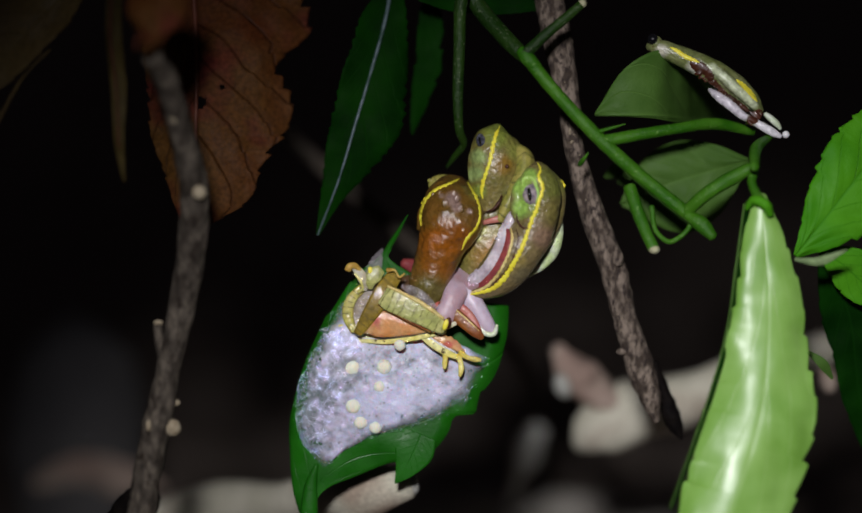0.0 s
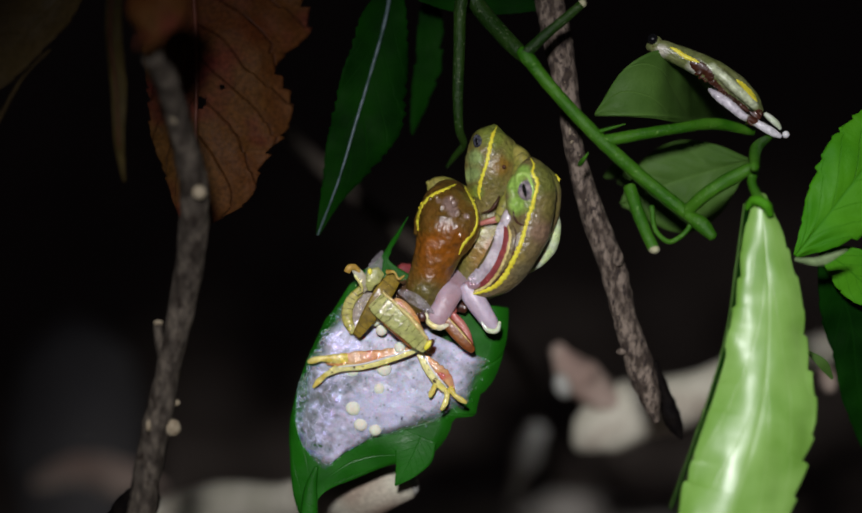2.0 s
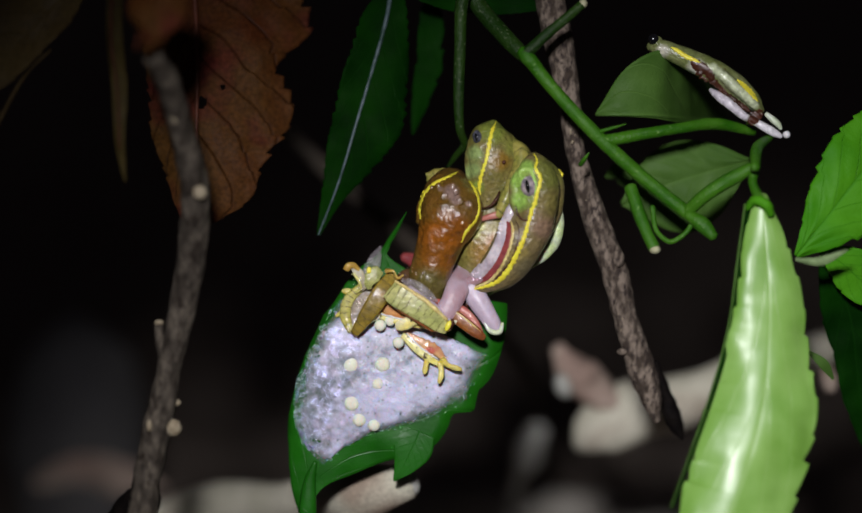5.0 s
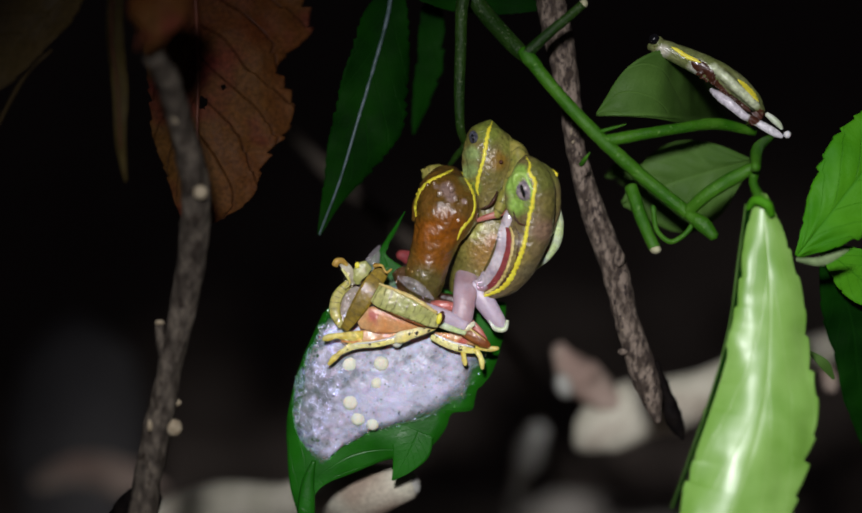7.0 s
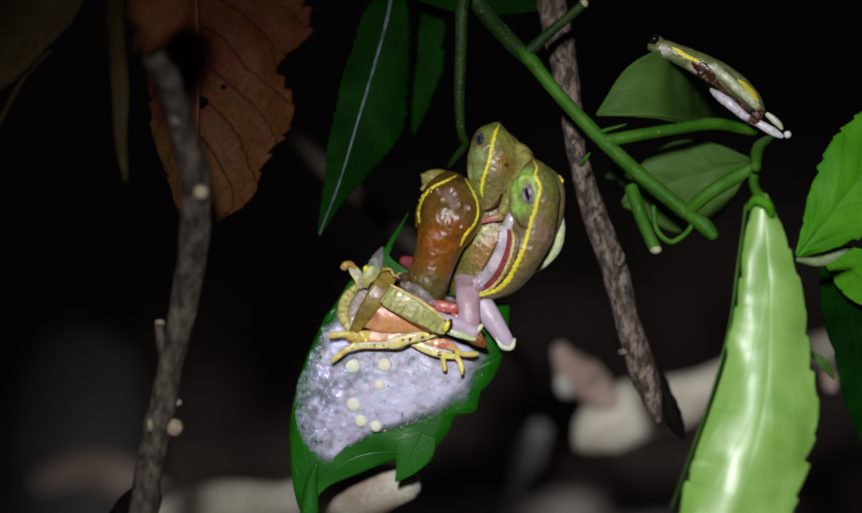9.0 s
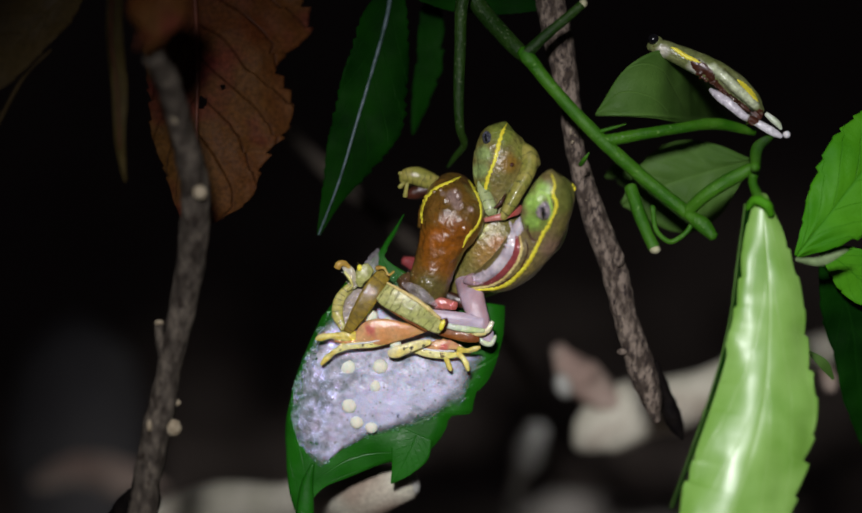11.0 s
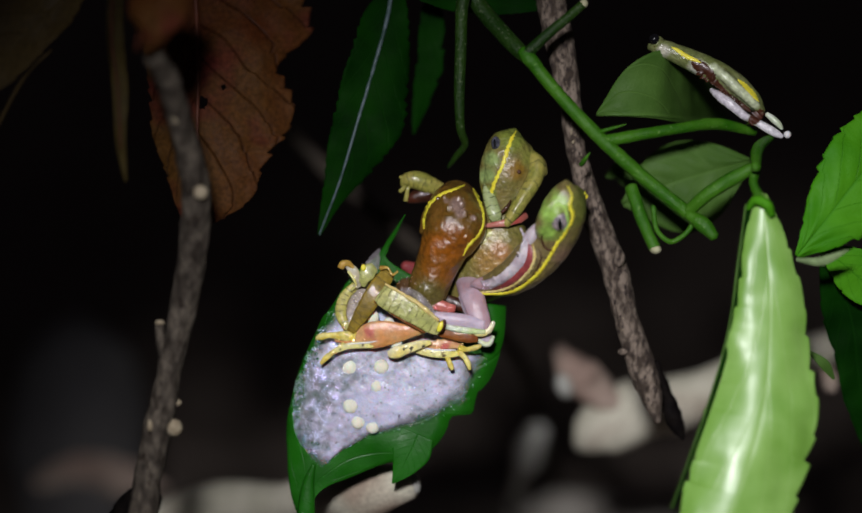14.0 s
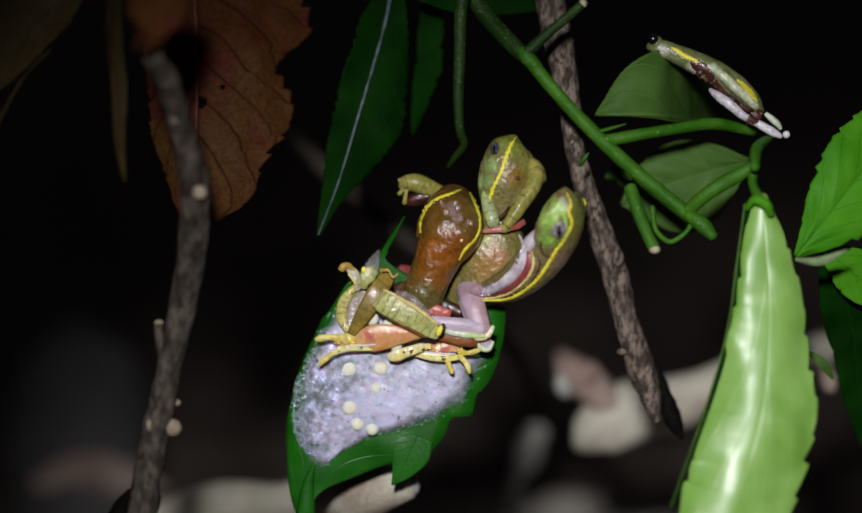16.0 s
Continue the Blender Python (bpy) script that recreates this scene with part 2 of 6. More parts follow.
    if coat:
        bs.inputs["Coat Weight"].default_value, bs.inputs["Coat Roughness"].default_value = coat, film
        ln.new(bp.outputs["Normal"], bs.inputs["Coat Normal"])
    return m


def skin(name, base, a, b, zones, rough=0.36, coat=0.22, dots=(0.08, 0.055, 0.02)):
    return mat(name, a, b, 190, rough, 0.85, 900, spots=(dots, 1100, 0.66, 0.71), coat=coat + 0.75, film=0.22, zones=zones, base=base, low=0.33, high=0.67, mottle=0.35)


LIME_TONE, SAGE_TONE = (0.30, 0.50, 0.09), (0.20, 0.26, 0.05)
C_BASE, A_BASE, B_BASE, D_BASE = (0.1, -7.6, 4), (8.1, -6.5, 8), (13.1, -7.6, 1), (62.5, 36, 4)
# small pale zones put a slimy patch and its wet sheen into the back
RUST = skin("rust_brown_skin", C_BASE, (0.13, 0.075, 0.011), (0.165, 0.075, 0.012), (((2.3, 2.6, 0), 4.6, (0.28, 0.085, 0.006)), ((1.3, -2.2, 0), 3.6, (0.24, 0.082, 0.008)), ((5.8, 5, 0), 2.6, (0.22, 0.07, 0.006)), ((4.6, 12.6, 0), 1.6, (0.27, 0.18, 0.15)), ((5.5, 10.7, 0), 1.1, (0.27, 0.18, 0.15)), ((8.3, 9.8, 0), 0.6, (0.30, 0.2, 0.17)), ((2.3, 13.2, 0), 0.6, (0.26, 0.17, 0.12)), ((-0.4, -8.4, 0), 4.4, (0.13, 0.105, 0.026))), 0.32, 0.5, (0.06, 0.02, 0.006))
OLIVE_GREEN = skin("olive_green_skin", A_BASE, (0.145, 0.14, 0.030), (0.23, 0.18, 0.055), (((14.5, 27.5, 0), 3.4, (0.20, 0.24, 0.04)), ((10.4, 21.8, 0), 1.7, (0.27, 0.36, 0.12)), ((9.6, 18.2, 0), 1.8, (0.28, 0.38, 0.13)), ((10.6, 14.6, 0), 1.5, SAGE_TONE), ((16, 20, 0), 2.2, (0.24, 0.14, 0.02)), ((18.7, 23, 0), 2.0, (0.24, 0.25, 0.05)), ((11.5, 2.6, 0), 5.0, (0.27, 0.22, 0.05)), ((12.7, -0.4, 0), 3.8, (0.32, 0.19, 0.05)), ((14.5, 2, 0), 2.2, (0.34, 0.15, 0.035)), ((10.1, 4.2, 0), 1.0, (0.42, 0.42, 0.12)), ((11.5, 5.6, 0), 0.7, (0.42, 0.42, 0.12))))
OLIVE = skin("olive_skin", B_BASE, (0.155, 0.122, 0.040), (0.22, 0.165, 0.075), (((25.5, 15.8, 0), 4.2, (0.15, 0.16, 0.035)), ((21.6, 17.6, 0), 1.5, LIME_TONE), ((19.6, 14.6, 0), 2.2, LIME_TONE), ((19.6, 10.4, 0), 2.0, LIME_TONE), ((22.2, 10.0, 0), 1.3, SAGE_TONE), ((24.6, 4.0, 0), 2.6, (0.25, 0.16, 0.10)), ((18.6, -1.6, 0), 2.2, (0.26, 0.20, 0.06)), ((26.8, 9.6, 0), 2.6, (0.19, 0.16, 0.045)), ((20.0, -4.4, 0), 2.4, (0.17, 0.14, 0.07))))
RESTING_ZONES = [((61.4 + 1.1 * k, 41.2 - 1.0 * k, 0), 1.05, (0.52, 0.58, 0.38)) for k in range(9)]
RESTING_ZONES += [((61.0 + 1.0 * k, 36.2 - 0.79 * k, 0), 1.15, (0.58, 0.54, 0.60)) for k in range(8)]
RESTING_ZONES += [((71.6 + 1.2 * k, 28.8 - 0.66 * k, 0), 1.3, (0.66, 0.64, 0.68)) for k in range(5)]
RESTING_ZONES += [((50.6, 45.0, 0), 1.3, (0.52, 0.50, 0.40)), ((57.6, 41.3, 0), 1.6, (0.50, 0.50, 0.42))]
RESTING_SKIN = skin("grey_olive_skin", D_BASE, (0.13, 0.16, 0.045), (0.20, 0.22, 0.09), RESTING_ZONES)
LIME = mat("lime_skin", (0.30, 0.55, 0.08), (0.42, 0.6, 0.15), 300, 0.35, 0.2, spots=((0.05, 0.07, 0.02), 1500, 0.68, 0.72), coat=0.3)
YELLOW = mat("yellow_stripe", (0.82, 0.76, 0.06), (0.76, 0.64, 0.04), 500, 0.4, 0.3, coat=0.2)
CREAM = mat("cream_stripe", (0.75, 0.62, 0.26), (0.66, 0.50, 0.17), 500, 0.45, 0.2, sss=0.03, coat=0.5, film=0.1, spec=0.28, mottle=0.3)
MAROON = mat("maroon_stripe", (0.32, 0.06, 0.055), (0.22, 0.04, 0.045), 400, 0.4, 0.3, coat=0.3)
PALE = mat("pale_belly_skin", (0.46, 0.38, 0.44), (0.66, 0.60, 0.64), 260, 0.3, 0.3, 700, sss=0.15, coat=0.7, film=0.15, mottle=0.2)
PINK = mat("pink_thigh_skin", (0.42, 0.26, 0.29), (0.48, 0.36, 0.42), 200, 0.42, 0.4, 700, sss=0.25, coat=0.4, film=0.34, spec=0.28, mottle=0.08)
MAUVE = mat("mauve_thigh_skin", (0.48, 0.38, 0.46), (0.56, 0.47, 0.57), 200, 0.42, 0.4, 700, sss=0.25, coat=0.4, film=0.34, spec=0.28, mottle=0.08)
RED = mat("red_skin", (0.42, 0.08, 0.065), (0.45, 0.17, 0.13), 300, 0.3, 0.3, coat=0.5)
BROWN = mat("reddish_brown_skin", (0.20, 0.055, 0.012), (0.27, 0.10, 0.02), 200, 0.4, 0.24, 1500, sss=0.02, coat=0.5, film=0.1, spec=0.28, mottle=0.3)
DARK = mat("dark_brown_skin", (0.035, 0.012, 0.006), (0.07, 0.02, 0.01), 300, 0.3, 0.3, coat=0.4)
BANDED = mat("banded_leg_skin", (0.36, 0.38, 0.11), (0.50, 0.49, 0.19), 300, 0.5, 0.24, 1500, bands=((0.15, 0.15, 0.035), 11.0, 0.03, 0.13), sss=0.03, coat=0.5, film=0.1, spec=0.28, mottle=0.3)
OLIVE_LEG = mat("olive_leg_skin", (0.20, 0.135, 0.012), (0.29, 0.20, 0.025), 260, 0.45, 0.24, 1500, bands=((0.12, 0.085, 0.02), 9.0, 0.02, 0.10), sss=0.03, coat=0.5, film=0.1, spec=0.28, mottle=0.3)
FOOT = mat("yellow_foot_skin", (0.74, 0.66, 0.16), (0.74, 0.70, 0.32), 260, 0.45, 0.24, 1500, spots=((0.10, 0.07, 0.02), 900, 0.64, 0.68), sss=0.1, coat=0.5, film=0.1, spec=0.28, mottle=0.3)
BARRED = mat("barred_yellow_skin", (0.46, 0.41, 0.08), (0.54, 0.50, 0.17), 260, 0.45, 0.24, 1500, bands=((0.10, 0.09, 0.03), 9.0, 0.03, 0.12), sss=0.1, coat=0.5, film=0.1, spec=0.28, mottle=0.3)
MEMBRANE = mat("pale_translucent_membrane", (0.24, 0.18, 0.11), (0.36, 0.30, 0.24), 160, 0.4, 0.24, 1500, sss=0.2, coat=0.5, film=0.1, spec=0.28, mottle=0.3)
HEEL = mat("cream_spotted_heel_skin", (0.84, 0.80, 0.58), (0.84, 0.72, 0.22), 260, 0.45, 0.24, 1500, spots=((0.05, 0.045, 0.03), 700, 0.62, 0.66), sss=0.1, coat=0.5, film=0.1, spec=0.28, mottle=0.3)
TOE = mat("orange_yellow_toe_skin", (0.62, 0.48, 0.06), (0.72, 0.63, 0.20), 500, 0.42, 0.4, 1500, sss=0.15, coat=0.5, film=0.1, spec=0.28, mottle=0.3)
BROWN_TOE = mat("orange_brown_toe_skin", (0.40, 0.21, 0.03), (0.52, 0.36, 0.08), 300, 0.4, 0.24, 1500, sss=0.05, coat=0.5, film=0.1, spec=0.28, mottle=0.3)
OLIVE_ARM = mat("olive_arm_skin", (0.24, 0.24, 0.045), (0.33, 0.29, 0.07), 300, 0.45, 0.2, 1800, bands=((0.10, 0.10, 0.025), 8.0, 0.03, 0.11), sss=0.03, coat=0.25, film=0.1, spec=0.3, mottle=0.3)
PALE_FOOT = mat("cream_wet_foot_skin", (0.46, 0.41, 0.28), (0.56, 0.52, 0.42), 260, 0.4, 0.2, 1800, sss=0.1, coat=0.3, film=0.1, mottle=0.3)
# STEM darkened; shade on the upper stem and side branch put into the colour
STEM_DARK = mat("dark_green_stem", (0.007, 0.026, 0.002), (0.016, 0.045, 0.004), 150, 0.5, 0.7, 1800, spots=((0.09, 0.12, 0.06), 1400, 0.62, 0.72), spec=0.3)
HIP = mat("dark_brown_hip_skin", (0.07, 0.035, 0.012), (0.11, 0.055, 0.02), 300, 0.4, 0.3, 1500, sss=0.03, coat=0.4, film=0.1, mottle=0.3)
MINT = mat("mint_green_hand_skin", (0.30, 0.36, 0.14), (0.38, 0.44, 0.22), 300, 0.4, 0.2, 1500, bands=((0.12, 0.15, 0.05), 6.0, 0.03, 0.11), sss=0.05, coat=0.3, film=0.15, mottle=0.25)
HEEL_WHITE = mat("greenish_white_skin", (0.72, 0.76, 0.68), (0.62, 0.72, 0.42), 260, 0.45, 0.24, 1500, sss=0.1, coat=0.5, film=0.1, spec=0.28, mottle=0.22)
HEEL_GREEN = mat("pale_green_edge_skin", (0.66, 0.72, 0.60), (0.55, 0.68, 0.30), 260, 0.45, 0.24, 1500, spots=((0.10, 0.10, 0.05), 900, 0.66, 0.70), sss=0.1, coat=0.5, film=0.1, spec=0.28, mottle=0.3)
ORANGE = mat("orange_web_skin", (0.66, 0.28, 0.08), (0.72, 0.42, 0.19), 170, 0.45, 0.24, 1500, spots=((0.58, 0.14, 0.10), 220, 0.60, 0.72), sss=0.25, coat=0.5, film=0.1, spec=0.28, mottle=0.22)
GREY_THIGH = mat("grey_green_thigh_skin", (0.46, 0.54, 0.36), (0.68, 0.72, 0.62), 350, 0.35, 0.4, coat=0.5)
WHITE = mat("white_skin", (0.80, 0.80, 0.80), (0.72, 0.71, 0.74), 400, 0.45, 0.3, 1800, sss=0.1, coat=0.4, film=0.1, mottle=0.22)
for web, density in ((ORANGE, 0.82), (MEMBRANE, 0.8)):
    web.node_tree.nodes["Principled BSDF"].inputs["Alpha"].default_value = density
EYE_MAT = mat("grey_iris", (0.15, 0.13, 0.16), (0.40, 0.33, 0.33), 900, 0.12, 0.1, coat=1.0)
EYE_DARK = mat("slate_iris", (0.03, 0.032, 0.045), (0.11, 0.11, 0.14), 900, 0.12, 0.1, coat=1.0)
PUPIL = mat("black_pupil", (0.004, 0.004, 0.005), (0.008, 0.008, 0.01), 500, 0.1, 0.0, coat=1.0)
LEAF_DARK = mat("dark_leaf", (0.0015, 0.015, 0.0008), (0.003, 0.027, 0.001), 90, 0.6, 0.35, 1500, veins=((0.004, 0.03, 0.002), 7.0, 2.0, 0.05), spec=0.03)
LEAF_NEST = mat("wet_green_leaf", (0.006, 0.082, 0.002), (0.011, 0.12, 0.004), 110, 0.5, 0.4, 1500, veins=((0.010, 0.11, 0.003), 7.0, 2.0, 0.04), spec=0.3, coat=0.12, film=0.25)
LEAF_MID = mat("mid_green_leaf", (0.042, 0.10, 0.014), (0.064, 0.135, 0.024), 110, 0.6, 0.5, 1500, veins=((0.08, 0.165, 0.03), 6.0, 2.0, 0.04), spec=0.2)
LEAF_BRIGHT = mat("bright_green_leaf", (0.038, 0.20, 0.003), (0.06, 0.25, 0.006), 90, 0.6, 0.5, 1500, veins=((0.03, 0.18, 0.004), 5.0, 2.0, 0.03), spec=0.2)
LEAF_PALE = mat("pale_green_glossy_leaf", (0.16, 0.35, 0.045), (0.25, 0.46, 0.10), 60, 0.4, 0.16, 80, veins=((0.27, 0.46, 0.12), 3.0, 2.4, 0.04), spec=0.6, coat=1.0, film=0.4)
LEAF_DIM = mat("dim_olive_brown_leaf", (0.08, 0.052, 0.018), (0.12, 0.082, 0.028), 60, 0.6, 0.6, 1200, veins=((0.10, 0.07, 0.02), 6.0, 2.2, 0.05), spec=0.3, mottle=0.3)
LEAF_YOUNG = mat("grey_green_young_leaf", (0.13, 0.20, 0.08), (0.20, 0.28, 0.13), 90, 0.55, 0.5, 1200, spec=0.25, mottle=0.3)
LEAF_DUSK = mat("dark_olive_dead_leaf", (0.075, 0.055, 0.016), (0.11, 0.08, 0.024), 60, 0.6, 0.6, 1200, veins=((0.05, 0.035, 0.01), 6.0, 2.2, 0.05), spec=0.2, mottle=0.3)
LEAF_BROWN = mat("dead_brown_leaf", (0.074, 0.021, 0.006), (0.084, 0.038, 0.009), 45, 0.6, 1.0, 1200, spots=((0.088, 0.018, 0.012), 90, 0.52, 0.70), veins=((0.02, 0.006, 0.003), 7.0, 2.2, 0.06), spec=0.12, mottle=0.4)
RIB = mat("pale_midrib", (0.02, 0.05, 0.04), (0.10, 0.14, 0.155), 300, 0.45, 0.3)
RIB_BROWN = mat("dark_red_midrib", (0.09, 0.025, 0.012), (0.14, 0.04, 0.02), 300, 0.5, 0.3)
# the pale spots paint speckled wet highlights into the stem's green
STEM = mat("green_stem", (0.020, 0.10, 0.003), (0.045, 0.15, 0.008), 150, 0.42, 0.7, 1800, spots=((0.15, 0.29, 0.07), 1600, 0.64, 0.74), spec=0.3)
STEM_CUT = mat("pale_cut_wood", (0.45, 0.45, 0.28), (0.35, 0.33, 0.2), 600, 0.7, 0.5)
BARK = mat("grey_brown_bark", (0.05, 0.037, 0.028), (0.22, 0.176, 0.138), 700, 0.85, 1.0, 1500, spots=((0.03, 0.022, 0.02), 1500, 0.50, 0.68), stretch=(1, 1, 0.45), spec=0.25, low=0.40, high=0.62)
BARK_DIM = mat("brown_bark", (0.036, 0.029, 0.023), (0.105, 0.088, 0.07), 420, 0.85, 1.0, 900, spots=((0.022, 0.016, 0.012), 500, 0.56, 0.70), stretch=(1, 1, 0.55), spec=0.2, mottle=0.4)
BARK_DARK = mat("near_black_bark", (0.004, 0.003, 0.003), (0.008, 0.006, 0.005), 300, 0.8, 0.8, spec=0.1)
KNOT = mat("pale_scar", (0.34, 0.29, 0.20), (0.24, 0.19, 0.12), 900, 0.75, 0.6)
LITTER = mat("pale_dead_wood", (0.48, 0.46, 0.36), (0.62, 0.59, 0.48), 60, 0.8, 0.6, 300, spots=((0.32, 0.25, 0.19), 40, 0.56, 0.7), mottle=0.2)
STUB = mat("pale_splintered_wood", (0.36, 0.36, 0.33), (0.46, 0.46, 0.42), 60, 0.8, 0.6, 300, mottle=0.3)
GREY_WOOD = mat("grey_dead_wood", (0.23, 0.21, 0.185), (0.31, 0.29, 0.255), 60, 0.8, 0.6, 300, mottle=0.3)
SOIL = mat("dark_forest_soil", (0.075, 0.058, 0.046), (0.145, 0.118, 0.098), 30, 0.85, 0.8, 160)
EGG = mat("cream_egg", (0.84, 0.82, 0.66), (0.76, 0.75, 0.62), 500, 0.6, 0.15, sss=0.5, spec=0.3)


def bubble_material():
    m = bpy.data.materials.new("clear_bubble")
    m.use_nodes = True
    nt = m.node_tree
    nt.nodes.clear()
    out = nt.nodes.new("ShaderNodeOutputMaterial")
    both, shade = nt.nodes.new("ShaderNodeAddShader"), nt.nodes.new("ShaderNodeMix")
    clear, gloss, rim = nt.nodes.new("ShaderNodeBsdfTransparent"), nt.nodes.new("ShaderNodeBsdfGlossy"), nt.nodes.new("ShaderNodeFresnel")
    rim.inputs["IOR"].default_value = 1.5
    gloss.inputs["Roughness"].default_value = 0.06
    shade.data_type = "RGBA"
    shade.inputs["A"].default_value, shade.inputs["B"].default_value = (0.03, 0.03, 0.04, 1), (0.9, 0.9, 1, 1)
    nt.links.new(rim.outputs[0], shade.inputs["Factor"])
    nt.links.new(shade.outputs["Result"], gloss.inputs["Color"])
    clear.inputs["Color"].default_value = (0.96, 0.96, 0.97, 1)
    nt.links.new(clear.outputs[0], both.inputs[0])
    nt.links.new(gloss.outputs[0], both.inputs[1])
    nt.links.new(both.outputs[0], out.inputs[0])
    return m


BUBBLE = bubble_material()


def foam_material():
    """Milky froth: fine cells, a few larger clear ones that show the leaf, thinner towards its trailing side."""
    m = bpy.data.materials.new("milky_foam")
    m.use_nodes = True
    nt = m.node_tree
    nd, ln = nt.nodes, nt.links
    bs, out = nd["Principled BSDF"], nd["Material Output"]
    tc = nd.new("ShaderNodeTexCoord")

    def cells(scale, feature):
        k = nd.new("ShaderNodeTexVoronoi")
        k.feature = feature
        k.inputs["Scale"].default_value = scale
        ln.new(tc.outputs["Object"], k.inputs["Vector"])
        return k

    def cloud(scale):
        k = nd.new("ShaderNodeTexNoise")
        k.inputs["Scale"].default_value, k.inputs["Detail"].default_value = scale, 5.0
        ln.new(tc.outputs["Object"], k.inputs["Vector"])
        return k.outputs["Fac"]

    def span(value, x0, x1, y0=0.0, y1=1.0):
        k = nd.new("ShaderNodeMapRange")
        for key, v in (("From Min", x0), ("From Max", x1), ("To Min", y0), ("To Max", y1)):
            k.inputs[key].default_value = v
        ln.new(value, k.inputs["Value"])
        return k.outputs["Result"]

    def calc(op, x, y):
        k = nd.new("ShaderNodeMath")
        k.operation = op
        for i, v in enumerate((x, y)):
            if isinstance(v, (int, float)):
                k.inputs[i].default_value = v
            else:
                ln.new(v, k.inputs[i])
        return k.outputs[0]

    uv = nd.new("ShaderNodeSeparateXYZ")
    ln.new(tc.outputs["UV"], uv.inputs[0])
    side = calc("ABSOLUTE", uv.outputs["Y"], 0.0)
    # how thick the froth lies: dense and white on one side, thin and grey on the hanging side and along its border
    hang = calc("MULTIPLY", span(uv.outputs["X"], 0.75, 0.1), span(uv.outputs["Y"], 0.35, -0.7))
    rim = calc("MAXIMUM", span(side, 0.72, 1.0), calc("MAXIMUM", span(uv.outputs["X"], 0.08, 0.0), span(uv.outputs["X"], 0.90, 1.0)))
    lean = calc("ADD", calc("MULTIPLY", hang, 0.34), calc("MULTIPLY", rim, 0.42))
    body = calc("SUBTRACT", calc("ADD", calc("ADD", calc("MULTIPLY", cloud(130.0), 0.9), calc("MULTIPLY", cloud(520.0), 0.5)), 0.14), lean)
    tone = nd.new("ShaderNodeMix")
    tone.data_type = "RGBA"
    tone.inputs["A"].default_value, tone.inputs["B"].default_value = (0.26, 0.27, 0.31, 1), (0.58, 0.57, 0.74, 1)
    ln.new(span(body, 0.52, 0.95), tone.inputs["Factor"])
    pit = cells(1250.0, "F1")
    chance = nd.new("ShaderNodeSeparateXYZ")
    ln.new(pit.outputs["Color"], chance.inputs[0])
    speck = nd.new("ShaderNodeMix")
    speck.data_type = "RGBA"
    speck.inputs["B"].default_value = (0.13, 0.17, 0.14, 1)
    ln.new(tone.outputs["Result"], speck.inputs["A"])
    rare = calc("SUBTRACT", chance.outputs["X"], calc("MULTIPLY", body, 0.45))
    ln.new(calc("MULTIPLY", span(pit.outputs["Distance"], 0.42, 0.22), span(rare, 0.42, 0.58, 0.0, 0.7)), speck.inputs["Factor"])
    ln.new(speck.outputs["Result"], bs.inputs["Base Color"])
    bs.inputs["Roughness"].default_value, bs.inputs["Coat Weight"].default_value, bs.inputs["Coat Roughness"].default_value = 0.55, 0.15, 0.2
    bs.inputs["Subsurface Weight"].default_value, bs.inputs["Subsurface Scale"].default_value = 0.35, 0.002
    fine = cells(1900.0, "F1")
    bp = nd.new("ShaderNodeBump")
    bp.inputs["Strength"].default_value, bp.inputs["Distance"].default_value = 0.3, 0.0002
    ln.new(calc("SUBTRACT", calc("MULTIPLY", cloud(1400.0), 0.6), calc("MULTIPLY", fine.outputs["Distance"], 0.9)), bp.inputs["Height"])
    for sock in ("Normal", "Coat Normal"):
        ln.new(bp.outputs["Normal"], bs.inputs[sock])
    # clear cells, walled by thin milky films, where the froth is thin
    big = cells(820.0, "DISTANCE_TO_EDGE")
    small = cells(2100.0, "DISTANCE_TO_EDGE")
    open_big = calc("MULTIPLY", span(calc("ADD", cloud(420.0), calc("MULTIPLY", lean, 0.42)), 0.66, 0.76), span(big.outputs["Distance"], 0.02, 0.14))
    open_small = calc("MULTIPLY", span(calc("ADD", cloud(700.0), calc("MULTIPLY", lean, 0.5)), 0.68, 0.82), span(small.outputs["Distance"], 0.02, 0.12))
    hole = calc("MAXIMUM", open_big, open_small)
    fade = span(calc("ADD", rim, calc("MULTIPLY", calc("SUBTRACT", cloud(300.0), 0.5), 1.3)), 0.22, 0.95)
    veil = calc("MULTIPLY", span(body, 0.78, 0.25), 0.7)
    clear = nd.new("ShaderNodeBsdfTransparent")
    mixer = nd.new("ShaderNodeMixShader")
    ln.new(calc("MINIMUM", calc("MAXIMUM", calc("MULTIPLY", hole, 0.85), calc("MAXIMUM", fade, veil)), 1.0), mixer.inputs[0])
    ln.new(bs.outputs[0], mixer.inputs[1])
    ln.new(clear.outputs[0], mixer.inputs[2])
    ln.new(mixer.outputs[0], out.inputs[0])
    return m


FOAM = foam_material()


